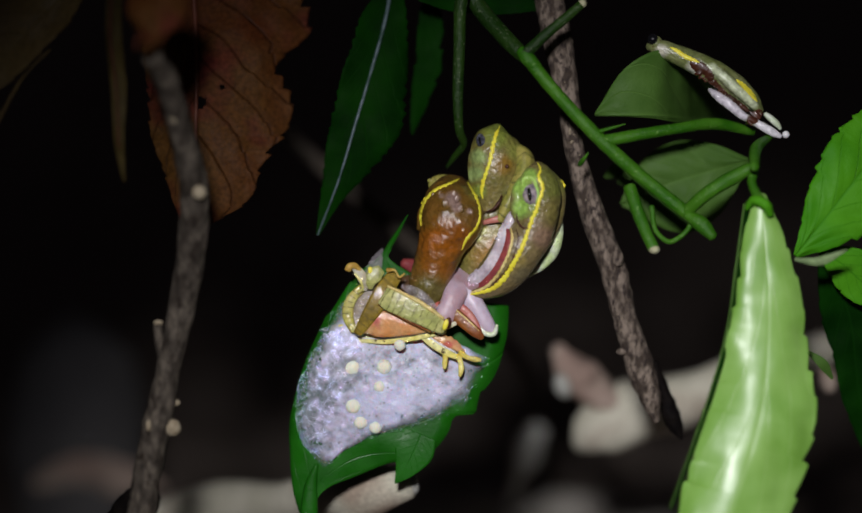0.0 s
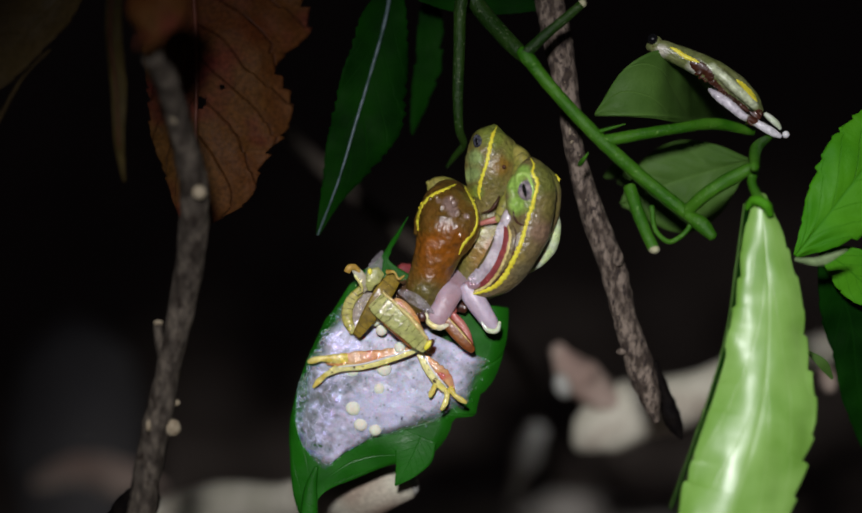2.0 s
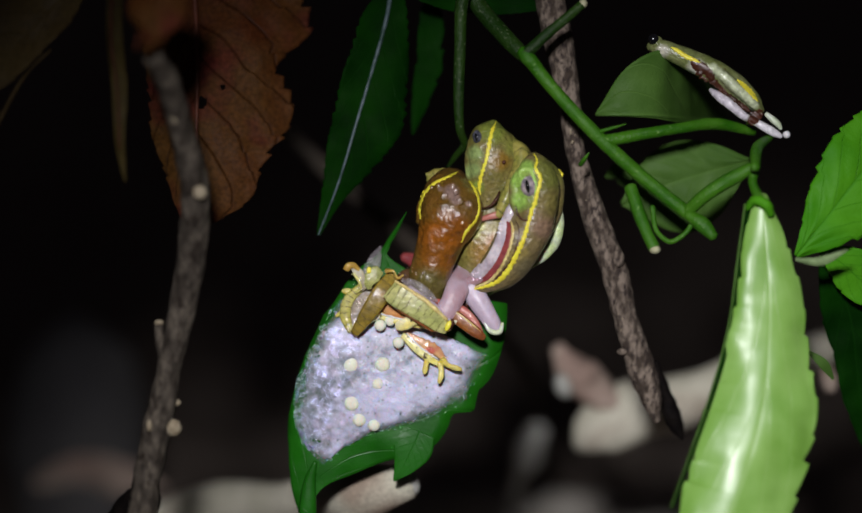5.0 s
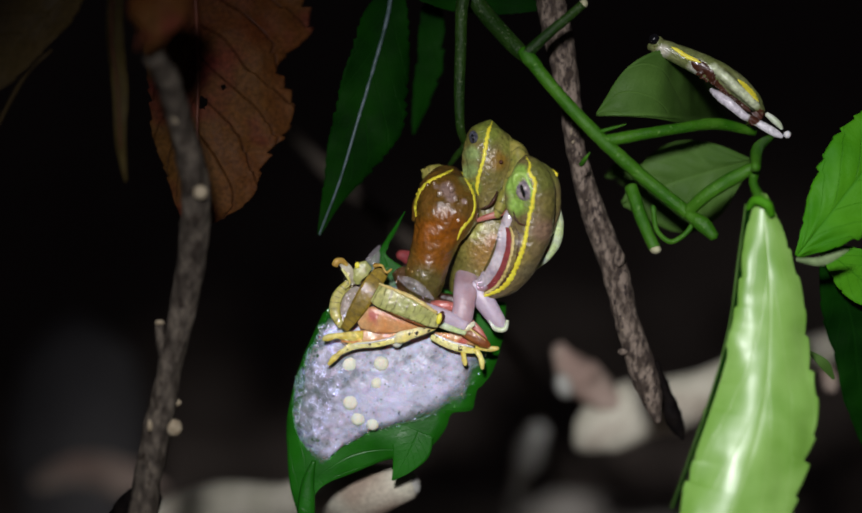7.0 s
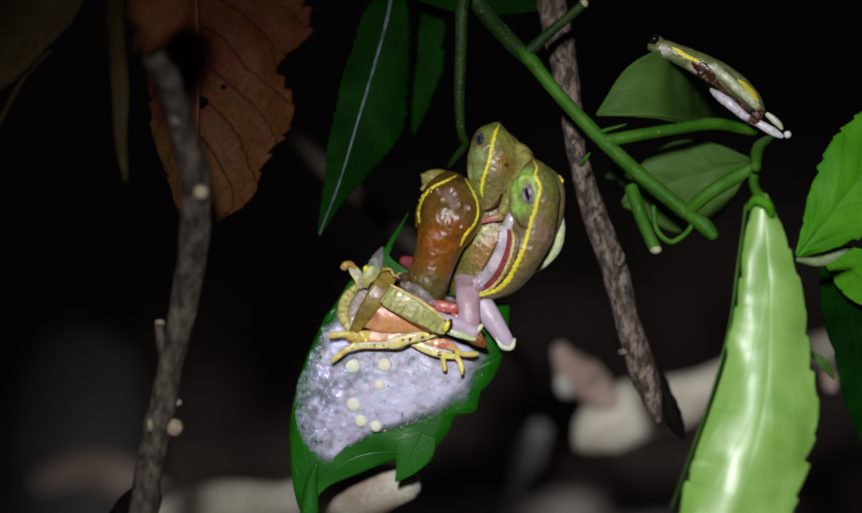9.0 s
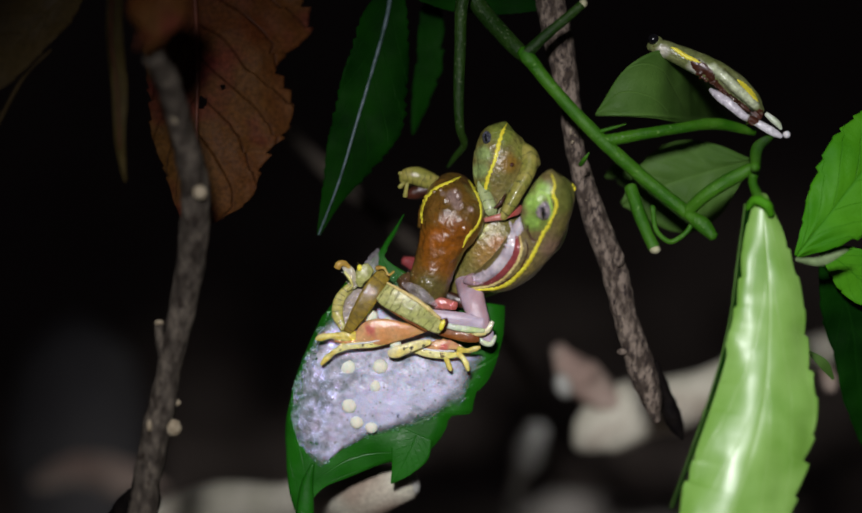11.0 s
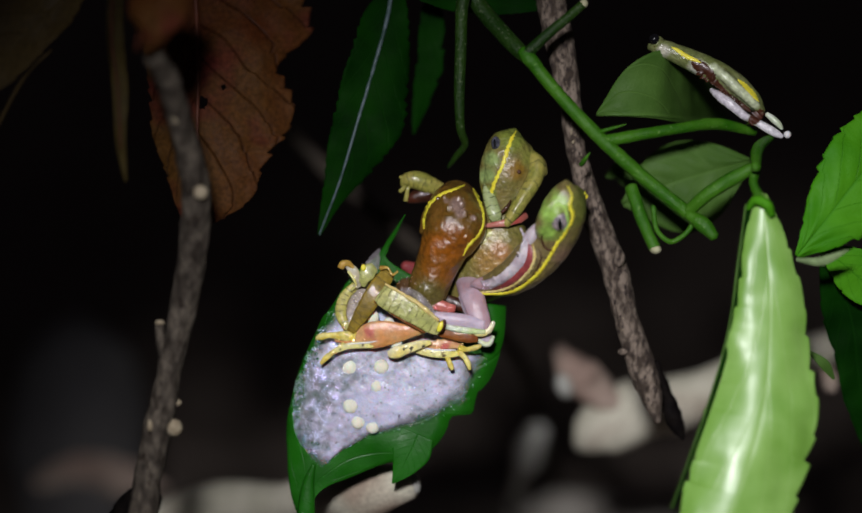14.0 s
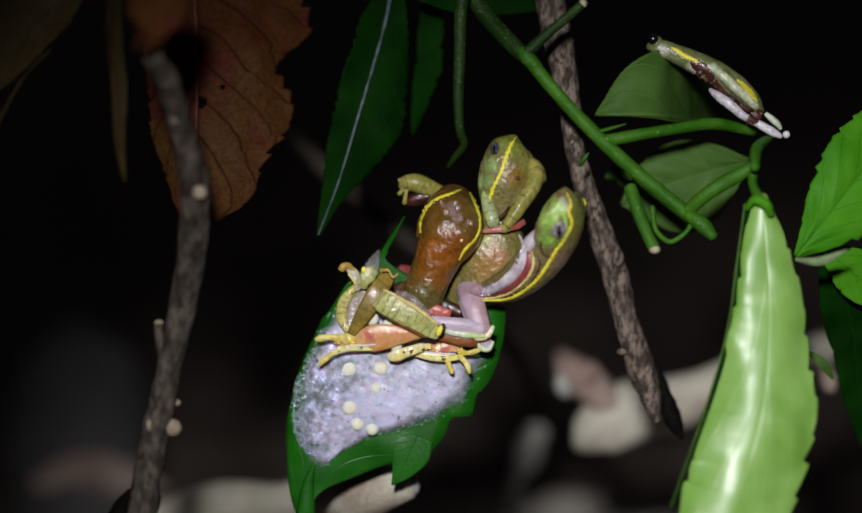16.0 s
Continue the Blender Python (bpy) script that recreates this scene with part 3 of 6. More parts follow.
def slime_material():
    """Thin wet film: half clear, half milky, glossy."""
    m = bpy.data.materials.new("clear_slime")
    m.use_nodes = True
    nt = m.node_tree
    nd, ln = nt.nodes, nt.links
    bs, out = nd["Principled BSDF"], nd["Material Output"]
    bs.inputs["Base Color"].default_value = (0.42, 0.38, 0.40, 1)
    bs.inputs["Roughness"].default_value = 0.12
    tc, k, span = nd.new("ShaderNodeTexCoord"), nd.new("ShaderNodeTexNoise"), nd.new("ShaderNodeMapRange")
    k.inputs["Scale"].default_value, k.inputs["Detail"].default_value = 600.0, 4.0
    bp = nd.new("ShaderNodeBump")
    bp.inputs["Strength"].default_value, bp.inputs["Distance"].default_value = 0.9, 0.0006
    span.inputs["To Min"].default_value, span.inputs["To Max"].default_value = 0.62, 0.97
    span.inputs["From Min"].default_value, span.inputs["From Max"].default_value = 0.35, 0.65
    clear, mixer = nd.new("ShaderNodeBsdfTransparent"), nd.new("ShaderNodeMixShader")
    ln.new(tc.outputs["Object"], k.inputs["Vector"])
    ln.new(k.outputs["Fac"], bp.inputs["Height"])
    ln.new(bp.outputs["Normal"], bs.inputs["Normal"])
    ln.new(k.outputs["Fac"], span.inputs["Value"])
    ln.new(span.outputs["Result"], mixer.inputs[0])
    ln.new(bs.outputs[0], mixer.inputs[1])
    ln.new(clear.outputs[0], mixer.inputs[2])
    ln.new(mixer.outputs[0], out.inputs[0])
    return m


SLIME = slime_material()

# ---- the ground ----
def build_ground():
    n, verts, faces = 120, [], []
    axis = [math.copysign(abs(x) ** 3 * 30 + abs(x) * 0.8, x) for x in np.linspace(-1, 1, n)]
    for x in axis:
        for y in axis:
            near = math.exp(-(x * x + (y - 0.9) ** 2) / 4)
            verts.append((x, y + 0.7, near * 0.012 * (noise.noise(Vector((x, y, 0)) * 6) + 0.6 * noise.noise(Vector((x, y, 3)) * 19))))
    for i in range(n - 1):
        for j in range(n - 1):
            a = i * n + j
            faces.append((a, a + n, a + n + 1, a + 1))
    ob = new("ground", mesh_of("ground", (verts, faces, [(v[0], v[1]) for v in verts]), SOIL))
    tagged(ob, "dark damp forest soil in the night", "ground", kind="structure")


build_ground()


# ---- twigs ----
def build_left_twig():
    base = (-60.2, -49.2, -14)
    t = thing("upright_twig", base, "bare grey-brown upright twig with pale leaf scars", "twig")
    part("stem", loft([(-66, -150, -14, 3.6), (-64, -100, -14, 3.3), (-60.7, -50.9, -14, 3.02), (-58, -36.4, -14, 3.02), (-55.5, -24.7, -15, 2.67), (-52.5, -10.8, -16, 2.89), (-49.7, 3.1, -20, 3.09), (-48.8, 14.3, -26, 2.94), (-51, 27.4, -33, 2.44), (-53, 35.8, -39, 2.41), (-55.1, 39.8, -43, 2.17)],
                      base, 300, 36, 0.13, 420, drawn=0.35), BARK_DIM, t)
    for i, (p, r, sq, turn) in enumerate((((-47.3, 13.1, -29), 1.5, (1, 1.0, 0.5), 0), ((-51.6, 27.7, -35.6), 0.9, (0.9, 1.1, 0.5), 10), ((-54.5, -36.1, -15), 1.6, (1.15, 1.2, 0.9), 25), ((-54.0, -30.9, -14), 0.8, (1.3, 1, 1), 0), ((-59.3, -35.5, -17), 1.0, (0.6, 1.3, 0.5), 0))):
        part("leaf_scar", ball(p, r, base, sq, turn), KNOT, t, "pale corky scar")
    part("side_stub", loft([(-56.1, -21.2, -15, 1.62), (-57.3, -16.6, -15, 1.28), (-57.5, -14.3, -15, 1.04)], base, 20, 12, 0.15, 400), BARK_DIM, t)
    part("stub_tip", ball((-57.5, -14, -15), 1.1, base, (1, 0.7, 1)), KNOT, t, "pale broken tip")
    part("foot", loft([(-60.7, -50.9, -14, 3.49), (-64.1, -55.1, -8, 4.24), (-68.3, -59.8, 0, 3.6)], base, 24, 16, 0.2, 200), BARK_DARK, t, "near-black side root")


def build_right_twig():
    base = (50.7, -37.3, 12)
    t = thing("dead_twig", base, "dead grey-brown twig with flaking bark and a broken end", "twig")
    part("stem", loft([(26.5, 90, 10, 3.1), (26.5, 57.3, 10, 3.19), (28.7, 46.3, 10, 3.19), (30.8, 34, 10, 2.45), (32, 24.2, 10, 2.09), (35.8, 10.7, 11, 2.71), (40.3, -1.6, 11, 2.95), (43.9, -15.2, 12, 2.71), (47, -25, 12, 3.08), (49.4, -32.4, 12, 2.22), (50.5, -37.1, 12, 0.74)],
                      base, 340, 44, 0.11, 800, drawn=0.3), BARK, t)
    part("split_wood", loft([(50.2, -24, 16, 1.24), (53, -31.7, 16, 1.49), (54.8, -37.1, 16, 1.99), (56.7, -41.4, 16, 0.37)], base, 40, 12, 0.25, 500), BARK_DARK, t, "dark split splinter of wood")
    for p, r, sq in (((41.5, -0.4, 8), 1.7, (0.8, 1.2, 0.8)), ((42.4, -21.2, 9), 1.0, (1.2, 0.8, 0.7)), ((32.7, 21.4, 8), 1.1, (0.9, 1.3, 0.7))):
        part("knot", ball(p, r, base, sq), BARK, t)
    mid = spline([(29.5, 42, 10), (30.8, 34, 10), (32, 24.2, 10), (35.8, 10.7, 11), (40.3, -1.6, 11), (43.9, -15.2, 12), (47, -25, 12), (49.4, -32.4, 12)], 200)
    for k in range(64):
        p, u = mid[random.randrange(200)], random.uniform(-1.7, 1.7)
        r = random.uniform(0.18, 0.5)
        part("bark_flake", ball((p[0] + u, p[1], p[2] - math.sqrt(2.45 ** 2 - u * u)), r, base, (0.6, random.uniform(1, 2.2), 0.5), random.uniform(-40, 10)), KNOT if k % 3 else BARK, t)


def build_back_twig():
    base = (-9.2, 6.1, 90)
    lone("thin_branch", loft([(-70.5, 65.2, 95, 1.75), (-41.2, 35.1, 92, 2.17), (-28, 23.4, 90, 2.17), (-13.6, 10.4, 90, 2.17), (-3.5, 1.7, 90, 1.73), (17.4, -19.9, 110, 1.8), (35, -60, 200, 2), (60, -150, 330, 3)], base, 80, 14, 0.15, 150), BARK_DIM, base,
         "thin pale bare branch leaning to the ground", "branch")


build_left_twig()
build_right_twig()
build_back_twig()


# ---- the green plant ----
def build_plant():
    base = (54.8, 9.8, -4)
    t = thing("shrub", base, "green climbing shrub with serrated leaves at night", "shrub")
    # above the node the stem's shade comes from its darker material
    part("shaded_stem", loft([(48, -150, 40, 2.4), (110, -100, 30, 2.2), (125, 60, 20, 2.0), (60, 95, 6, 1.8), (5, 66, 6, 1.9), (10.4, 55.2, 5, 1.9), (14.8, 49.6, 2, 1.9), (19.2, 44.4, -2, 1.7), (20.8, 42.9, -3, 1.5)], base, 120, 14, 0.05, 400), STEM_DARK, t, "upper stem, its shade put into a darker green")
    part("main_stem", loft([(20.2, 43.6, -5, 1.35), (21.6, 41.8, -5, 1.42), (28, 34.1, -5, 1.42), (37.5, 24.3, -5, 1.54), (45.9, 16.9, -4, 1.55), (55.2, 9.4, -4, 1.55)], base, 150, 14, 0.05, 400), STEM, t)
    part("node", loft([(19.3, 44.6, -4.6, 1.2), (20.6, 43.0, -5.2, 1.62), (23, 40.5, -5, 1.31)], base, 16, 14), STEM, t)
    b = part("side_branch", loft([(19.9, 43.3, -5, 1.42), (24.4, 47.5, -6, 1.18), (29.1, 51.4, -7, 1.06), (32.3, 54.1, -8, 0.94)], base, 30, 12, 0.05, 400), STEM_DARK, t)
    part("cut_end", ball((32.4, 54.2, -8), 1.0, base, (1, 1, 1)), STEM_CUT, b, "pale cut end")
    part("side_branch", loft([(36.9, 24.8, -5, 1.42), (44.7, 26.3, -4, 1.31), (53.3, 27.8, -2, 1.19), (62.2, 29.1, 2, 1.33), (71.3, 27.6, 6, 0.97)], base, 40, 14, 0.06, 500), STEM, t)
    b = part("stub", loft([(42.9, 15.1, -4, 1.43), (44.3, 10.3, -6, 1.42), (46.2, 4.9, -8, 1.3), (47.6, 1.8, -9, 1.29)], base, 30, 14, 0.05, 400), STEM, t)
    part("cut_end", ball((47.7, 1.5, -9.3), 1.25, base, (1, 0.8, 1)), STEM_CUT, b, "pale cut end")
    part("petiole", loft([(54.9, 9.4, -4, 1.43), (59.6, 13.8, -8, 1.53), (65.5, 17.3, -8, 1.53), (68.9, 18.9, -9, 1.18), (68.3, 16, -11, 0.94), (69.8, 11, -14, 1.28)], base, 50, 12, 0.04, 400), STEM, t)
    part("petiole", loft([(68.3, 18.7, -14, 1.05), (70.1, 23.3, -6, 1.3), (74.3, 26.2, 2, 0.84)], base, 20, 10), STEM, t)
    part("bud", loft([(55.1, 9.1, -5, 1.07), (58.1, 7, -6, 1.78), (60.7, 4.1, -7, 1.06)], base, 20, 12), STEM, t)
    part("tendril", loft([(47.7, 10.9, -4, 0.59), (49, 5, -4, 0.59), (51.4, 3.2, -4, 0.59), (54.7, 5, -5, 0.59), (56.7, 7.9, -5, 0.59)], base, 40, 8), STEM, t)
    part("thorn", loft([(36.2, 26.9, -6, 0.47), (38.7, 27.6, -7, 0.35), (41.7, 28.4, -8, 0.09)], base, 14, 8), STEM, t, "small green thorn")
    part("thorn", loft([(32.2, 19.9, -4, 0.55), (32.9, 21, -6, 0.47), (33.8, 22.3, -7, 0.12)], base, 14, 8), STEM, t)
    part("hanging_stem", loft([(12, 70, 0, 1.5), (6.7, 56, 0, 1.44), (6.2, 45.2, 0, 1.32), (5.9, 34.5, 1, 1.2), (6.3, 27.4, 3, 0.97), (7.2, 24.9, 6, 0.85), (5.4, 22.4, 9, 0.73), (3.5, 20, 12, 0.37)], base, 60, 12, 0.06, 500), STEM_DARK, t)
    # leaves
    def leaf(mid, left, right, material, rib=None, label="", **kw):
        l = part("leaf", sheet(mid, left, right, base, **kw), material, t, label)
        if rib:
            rows = [(*p[:3], r) for p, r in zip(mid, np.linspace(rib[1], rib[1] * 0.35, len(mid)))]
            part("midrib", loft([(r[0], r[1], r[2] - 0.15, r[3], r[3]) for r in rows], base, 50, 8), rib[0], l)
        return l
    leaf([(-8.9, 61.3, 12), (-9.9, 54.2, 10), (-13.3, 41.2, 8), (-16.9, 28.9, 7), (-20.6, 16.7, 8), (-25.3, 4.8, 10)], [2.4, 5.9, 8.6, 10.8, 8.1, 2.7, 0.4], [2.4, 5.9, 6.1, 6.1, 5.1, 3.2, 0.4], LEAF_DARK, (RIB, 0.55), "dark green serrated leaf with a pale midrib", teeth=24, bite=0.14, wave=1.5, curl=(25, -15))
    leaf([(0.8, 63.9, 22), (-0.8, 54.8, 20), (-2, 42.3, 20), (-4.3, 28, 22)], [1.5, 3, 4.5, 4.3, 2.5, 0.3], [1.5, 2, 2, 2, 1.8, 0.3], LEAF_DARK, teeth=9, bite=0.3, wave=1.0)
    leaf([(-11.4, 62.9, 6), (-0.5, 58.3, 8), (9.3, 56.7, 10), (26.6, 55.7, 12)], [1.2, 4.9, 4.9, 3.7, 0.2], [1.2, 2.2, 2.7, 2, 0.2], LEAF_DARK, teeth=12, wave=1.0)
    leaf([(73.5, 34.4, 62), (67.9, 33.0, 42), (61.1, 31.7, 24), (54.7, 31.1, 10), (49.3, 31.0, 3), (42.5, 31.0, 1), (35.9, 31.0, 2)], [1.2, 2.2, 2.4, 2.0, 1.4, 0.6, 0.2], [1.5, 2.8, 4, 5.6, 7, 8.4, 10, 11.2, 12.4, 13.4, 14.4, 14.8, 13.6, 9.2, 0.6], LEAF_MID, None, "mid-green leaf under the resting frog", pillow=(0.4, 5.0, 1.5), m=14, wave=1.0, curl=(0, -14))
    leaf([(70.9, 21.5, 10), (62.6, 19.2, 14), (53.6, 16.4, 16), (43.2, 11.9, 18)], [0.5, 8.6, 12.2, 10.3, 0.5], [0.5, 6.1, 8.8, 6.7, 0.5], LEAF_MID, None, "mid-green leaf in shade", pillow=(0.5, 5.0, 1.5), m=14, wave=1.5, curl=(20, 10))
    leaf([(47.2, 14.7, 20), (44.2, 19.8, 22), (40, 18.3, 24)], [0.4, 3.3, 2.3, 0.3], [0.4, 2.5, 2.3, 0.3], LEAF_MID, wave=1.0)
    leaf([(78.2, 0.1, -8), (84.4, 7.9, -8), (93, 18.6, -6), (104.6, 31.9, -2)], [0.5, 5.4, 9.2, 9.4, 4.7], [0.9, 8.2, 13, 17.7, 14.1], LEAF_BRIGHT, None, "bright green serrated leaf lit by the torch", teeth=12, bite=0.13, wave=2.0, curl=(10, 15), pillow=(0.5, 5.0, 1.6), m=14)
    leaf([(84.5, 1.5, -2), (89.5, -1.5, 0), (95, -6, 2), (101, -11, 4)], [0.5, 4, 6, 4, 0.5], [0.5, 3.5, 5, 4, 0.5], LEAF_BRIGHT, None, "bright green lower leaf lobe", teeth=6, bite=0.12, wave=1.5)
    leaf([(77.2, -0.6, -12), (82, -0.9, -14), (87.6, 1.5, -16)], [0.4, 1.0, 0.2], [0.4, 1.2, 0.2], LEAF_YOUNG, None, "folded grey-green young leaf", wave=1.0, curl=(50, 40))
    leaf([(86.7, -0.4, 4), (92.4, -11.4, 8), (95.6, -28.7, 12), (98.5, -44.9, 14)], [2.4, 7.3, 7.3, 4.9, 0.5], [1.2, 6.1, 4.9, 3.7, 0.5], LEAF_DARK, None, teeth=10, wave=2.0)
    leaf([(82.3, -20.8, 0), (85.3, -23.2, 0), (88.1, -26.9, 2)], [0.4, 1.1, 0.3], [0.4, 1.1, 0.3], LEAF_MID, None)
    curled = leaf([(69.8, 13.4, -14), (70.5, 2.4, -15), (71, -8.4, -16.4), (70.5, -19.2, -18.2), (69.1, -29.9, -20.5), (66.2, -40.4, -23), (62.3, -50.8, -25.6), (58, -61, -28)], [1.2, 5.2, 7.8, 10.0, 12.6, 13.5, 12.8, 10.9], [1.6, 5.6, 8.0, 10.0, 12.3, 12.9, 12.0, 9.4], LEAF_PALE, None, "pale green glossy leaf curled lengthwise", teeth=13, bite=0.13, wave=2.8, crimp=0.22, curl=(24, 48), n=180, m=26)
    # the unlit underside is put in as a strip of near-black green
    part("rolled_edge", loft([(67.2, 11.1, -12, 0.47), (65.5, -1.5, -13, 0.58), (63.1, -15.4, -15, 0.58), (58.7, -29.1, -18, 0.46), (54, -41.5, -21, 0.34), (49.8, -52.1, -23, 0.23)], base, 60, 10, 0.1, 300), LEAF_DARK, curled, "rolled leaf edge, its underside's shade put into dark green")
    part("rim", loft([(66.4, 11.1, -13, 0.23), (64.6, -1.5, -14, 0.29), (62.3, -15.4, -16, 0.23), (58.1, -29.1, -19, 0.23), (53.4, -41.4, -22, 0.18), (49.3, -52, -24, 0.14)], base, 60, 8, 0.15, 300), LEAF_MID, curled, "thin green rim")
    part("top_fold", loft([(66.9, 10.1, -13, 0.58), (68.2, 11.9, -15, 1.04), (70.3, 11, -16, 1.16), (71.6, 8.7, -15, 0.7)], base, 24, 12, 0.1, 300), LEAF_BRIGHT, curled, "folded green leaf base")
    nest = part("nest_leaf", sheet([(-26.6, -58.3, 7), (-25.7, -51.3, 5), (-22.5, -39.1, 3.4), (-17.4, -27, 3.2), (-13.1, -14.9, 4), (-11.7, -4, 6), (-8.7, 2.7, 5), (-5.1, 9.1, 3)], [2.8, 5.2, 7.4, 9.6, 11, 12.1, 12.1, 11.7, 10.8, 6.9, 1.8, 0.7, 0.2], [0.4, 0.4, 0.8, 1.7, 3.9, 7.4, 10.2, 12.6, 15.5, 18.9, 20.9, 22.3, 23.3, 24, 24.4, 24.5, 28.4, 28.4, 28.2, 29.4, 29.9, 30.1, 30.1, 30.1, 30.1, 30.1, 23.1, 2.9, 0.5, 0.4, 0.4, 0.2, 0.1], base, teeth=9, bite=0.02, wave=1.2, curl=(40, 10), thick=0.35, n=160), LEAF_NEST, t, "wet dark green leaf carrying the foam nest")
    part("lobe", sheet([(-2.2, -39.1, 3.9), (-4.1, -43.5, 3.9), (-5.9, -47, 4.1), (-7.9, -50.1, 4.6)], [3.6, 4.4, 2.7, 0.2], [5.3, 4.4, 2.4, 0.2], base, wave=0.6, curl=(4, 4), thick=0.3, n=40, m=8), LEAF_NEST, nest, "pointed leaf lobe")
    part("petiole", loft([(-27.3, -65, 7, 1.71, 0.98), (-26.9, -56.2, 5, 1.94, 0.97), (-26.4, -50.1, 4.6, 1.33, 0.73), (-25.2, -45.8, 4, 0.48, 0.48)], base, 30, 10), LEAF_NEST, nest, "folded wet leaf stalk")
    return nest


NEST_LEAF = build_plant()


def build_brown_leaves():
    base = (-52.3, 56.5, 4)
    t = thing("dead_leaf", base, "dead reddish-brown serrated leaf with a hole, hanging", "dead leaf")
    blade = part("blade", sheet([(-54.5, 65.4, 15), (-53.5, 57.8, 14), (-52.5, 42.7, 11), (-52.4, 29, 9), (-53, 16.7, 8), (-54.4, 6.4, 9)], [18.2, 25.2, 25.9, 18.9, 21.6, 20.3, 15.5, 12.7, 3.6], [13.3, 14.5, 13.3, 12.1, 11.6, 10.9, 8.5, 5.3, 1], base, teeth=17, bite=0.10, wave=3.0, curl=(14, 20), holes=((-51.3, 34.5, 10, 1.47), (-46.5, 38, 11, 0.61)), n=200, m=40), LEAF_BROWN, t)
    part("midrib", loft([(-54.4, 65.3, 14.6, 0.74), (-53.4, 57.8, 13.6, 0.62), (-52.5, 42.6, 10.6, 0.49), (-52.4, 29, 8.6, 0.37), (-53, 16.7, 7.6, 0.37), (-54.1, 7.6, 8.6, 0.24)], base, 60, 8), RIB_BROWN, blade)
    part("petiole", loft([(-54.4, 65.3, 14.6, 0.87), (-55.1, 70, 5, 0.85), (-54.8, 61.9, -25, 0.79), (-54.5, 44.4, -40, 0.76)], base, 30, 8), RIB_BROWN, t)
    b = (-72.9, 47, 30)
    t = thing("dead_leaf", b, "narrow olive-brown dead leaf seen edge on", "dead leaf")
    part("blade", sheet([(-74.5, 65.2, 32), (-74.8, 52.1, 30), (-73, 37.9, 28), (-72.5, 25.1, 28), (-71.5, 17.6, 30)], [2.6, 2.8, 2.6, 1.8, 0.4], [1, 1.3, 1.3, 1, 0.3], b, wave=2.0, teeth=8), LEAF_DUSK, t)
    part("midrib", loft([(-74.3, 65.1, 31, 0.39), (-74.7, 52, 29, 0.38), (-72.8, 37.8, 27, 0.25), (-72.3, 25.1, 27, 0.25)], b, 20, 8), RIB_BROWN, t)
    b = (-52.2, 43.9, -45)
    t = thing("dead_leaf", b, "curled reddish-brown dead leaf at the twig's top", "dead leaf")
    part("blade", sheet([(-50.5, 58.3, -46), (-52.4, 51.4, -50), (-54, 45.4, -52), (-55.5, 39.2, -50)], [5.2, 6.4, 6.6, 5.0, 1.0], [5.4, 7.2, 7.0, 5.2, 1.0], b, wave=3.0, curl=(60, 50)), LEAF_BROWN, t)
    part("midrib", loft([(-51.4, 58.2, -43, 0.54), (-54.7, 51.3, -46, 0.54), (-56.7, 45.3, -47, 0.43), (-58.1, 40.4, -45, 0.22)], b, 30, 8), RIB_BROWN, t)
    b = (-89.8, 42.1, -20)
    t = thing("drooping_leaf", b, "dim olive-brown drooping leaf with a pale edge", "leaf")
    part("blade", sheet([(-73, 58.4, -18), (-83, 47.8, -20), (-89.4, 40.7, -22), (-99.2, 31.4, -24)], [2.3, 4.6, 5.3, 4.6, 1.1], [6.9, 10.3, 12.6, 9.2, 0.5], b, wave=2.5, teeth=9), LEAF_DIM, t)
    part("edge", loft([(-79.7, 43.1, -19, 0.34), (-84.1, 38.6, -20, 0.34), (-88.5, 31.1, -21, 0.46), (-91.1, 25.3, -22, 0.34)], b, 30, 8), LEAF_DIM, t, "curled leaf edge")


build_brown_leaves()


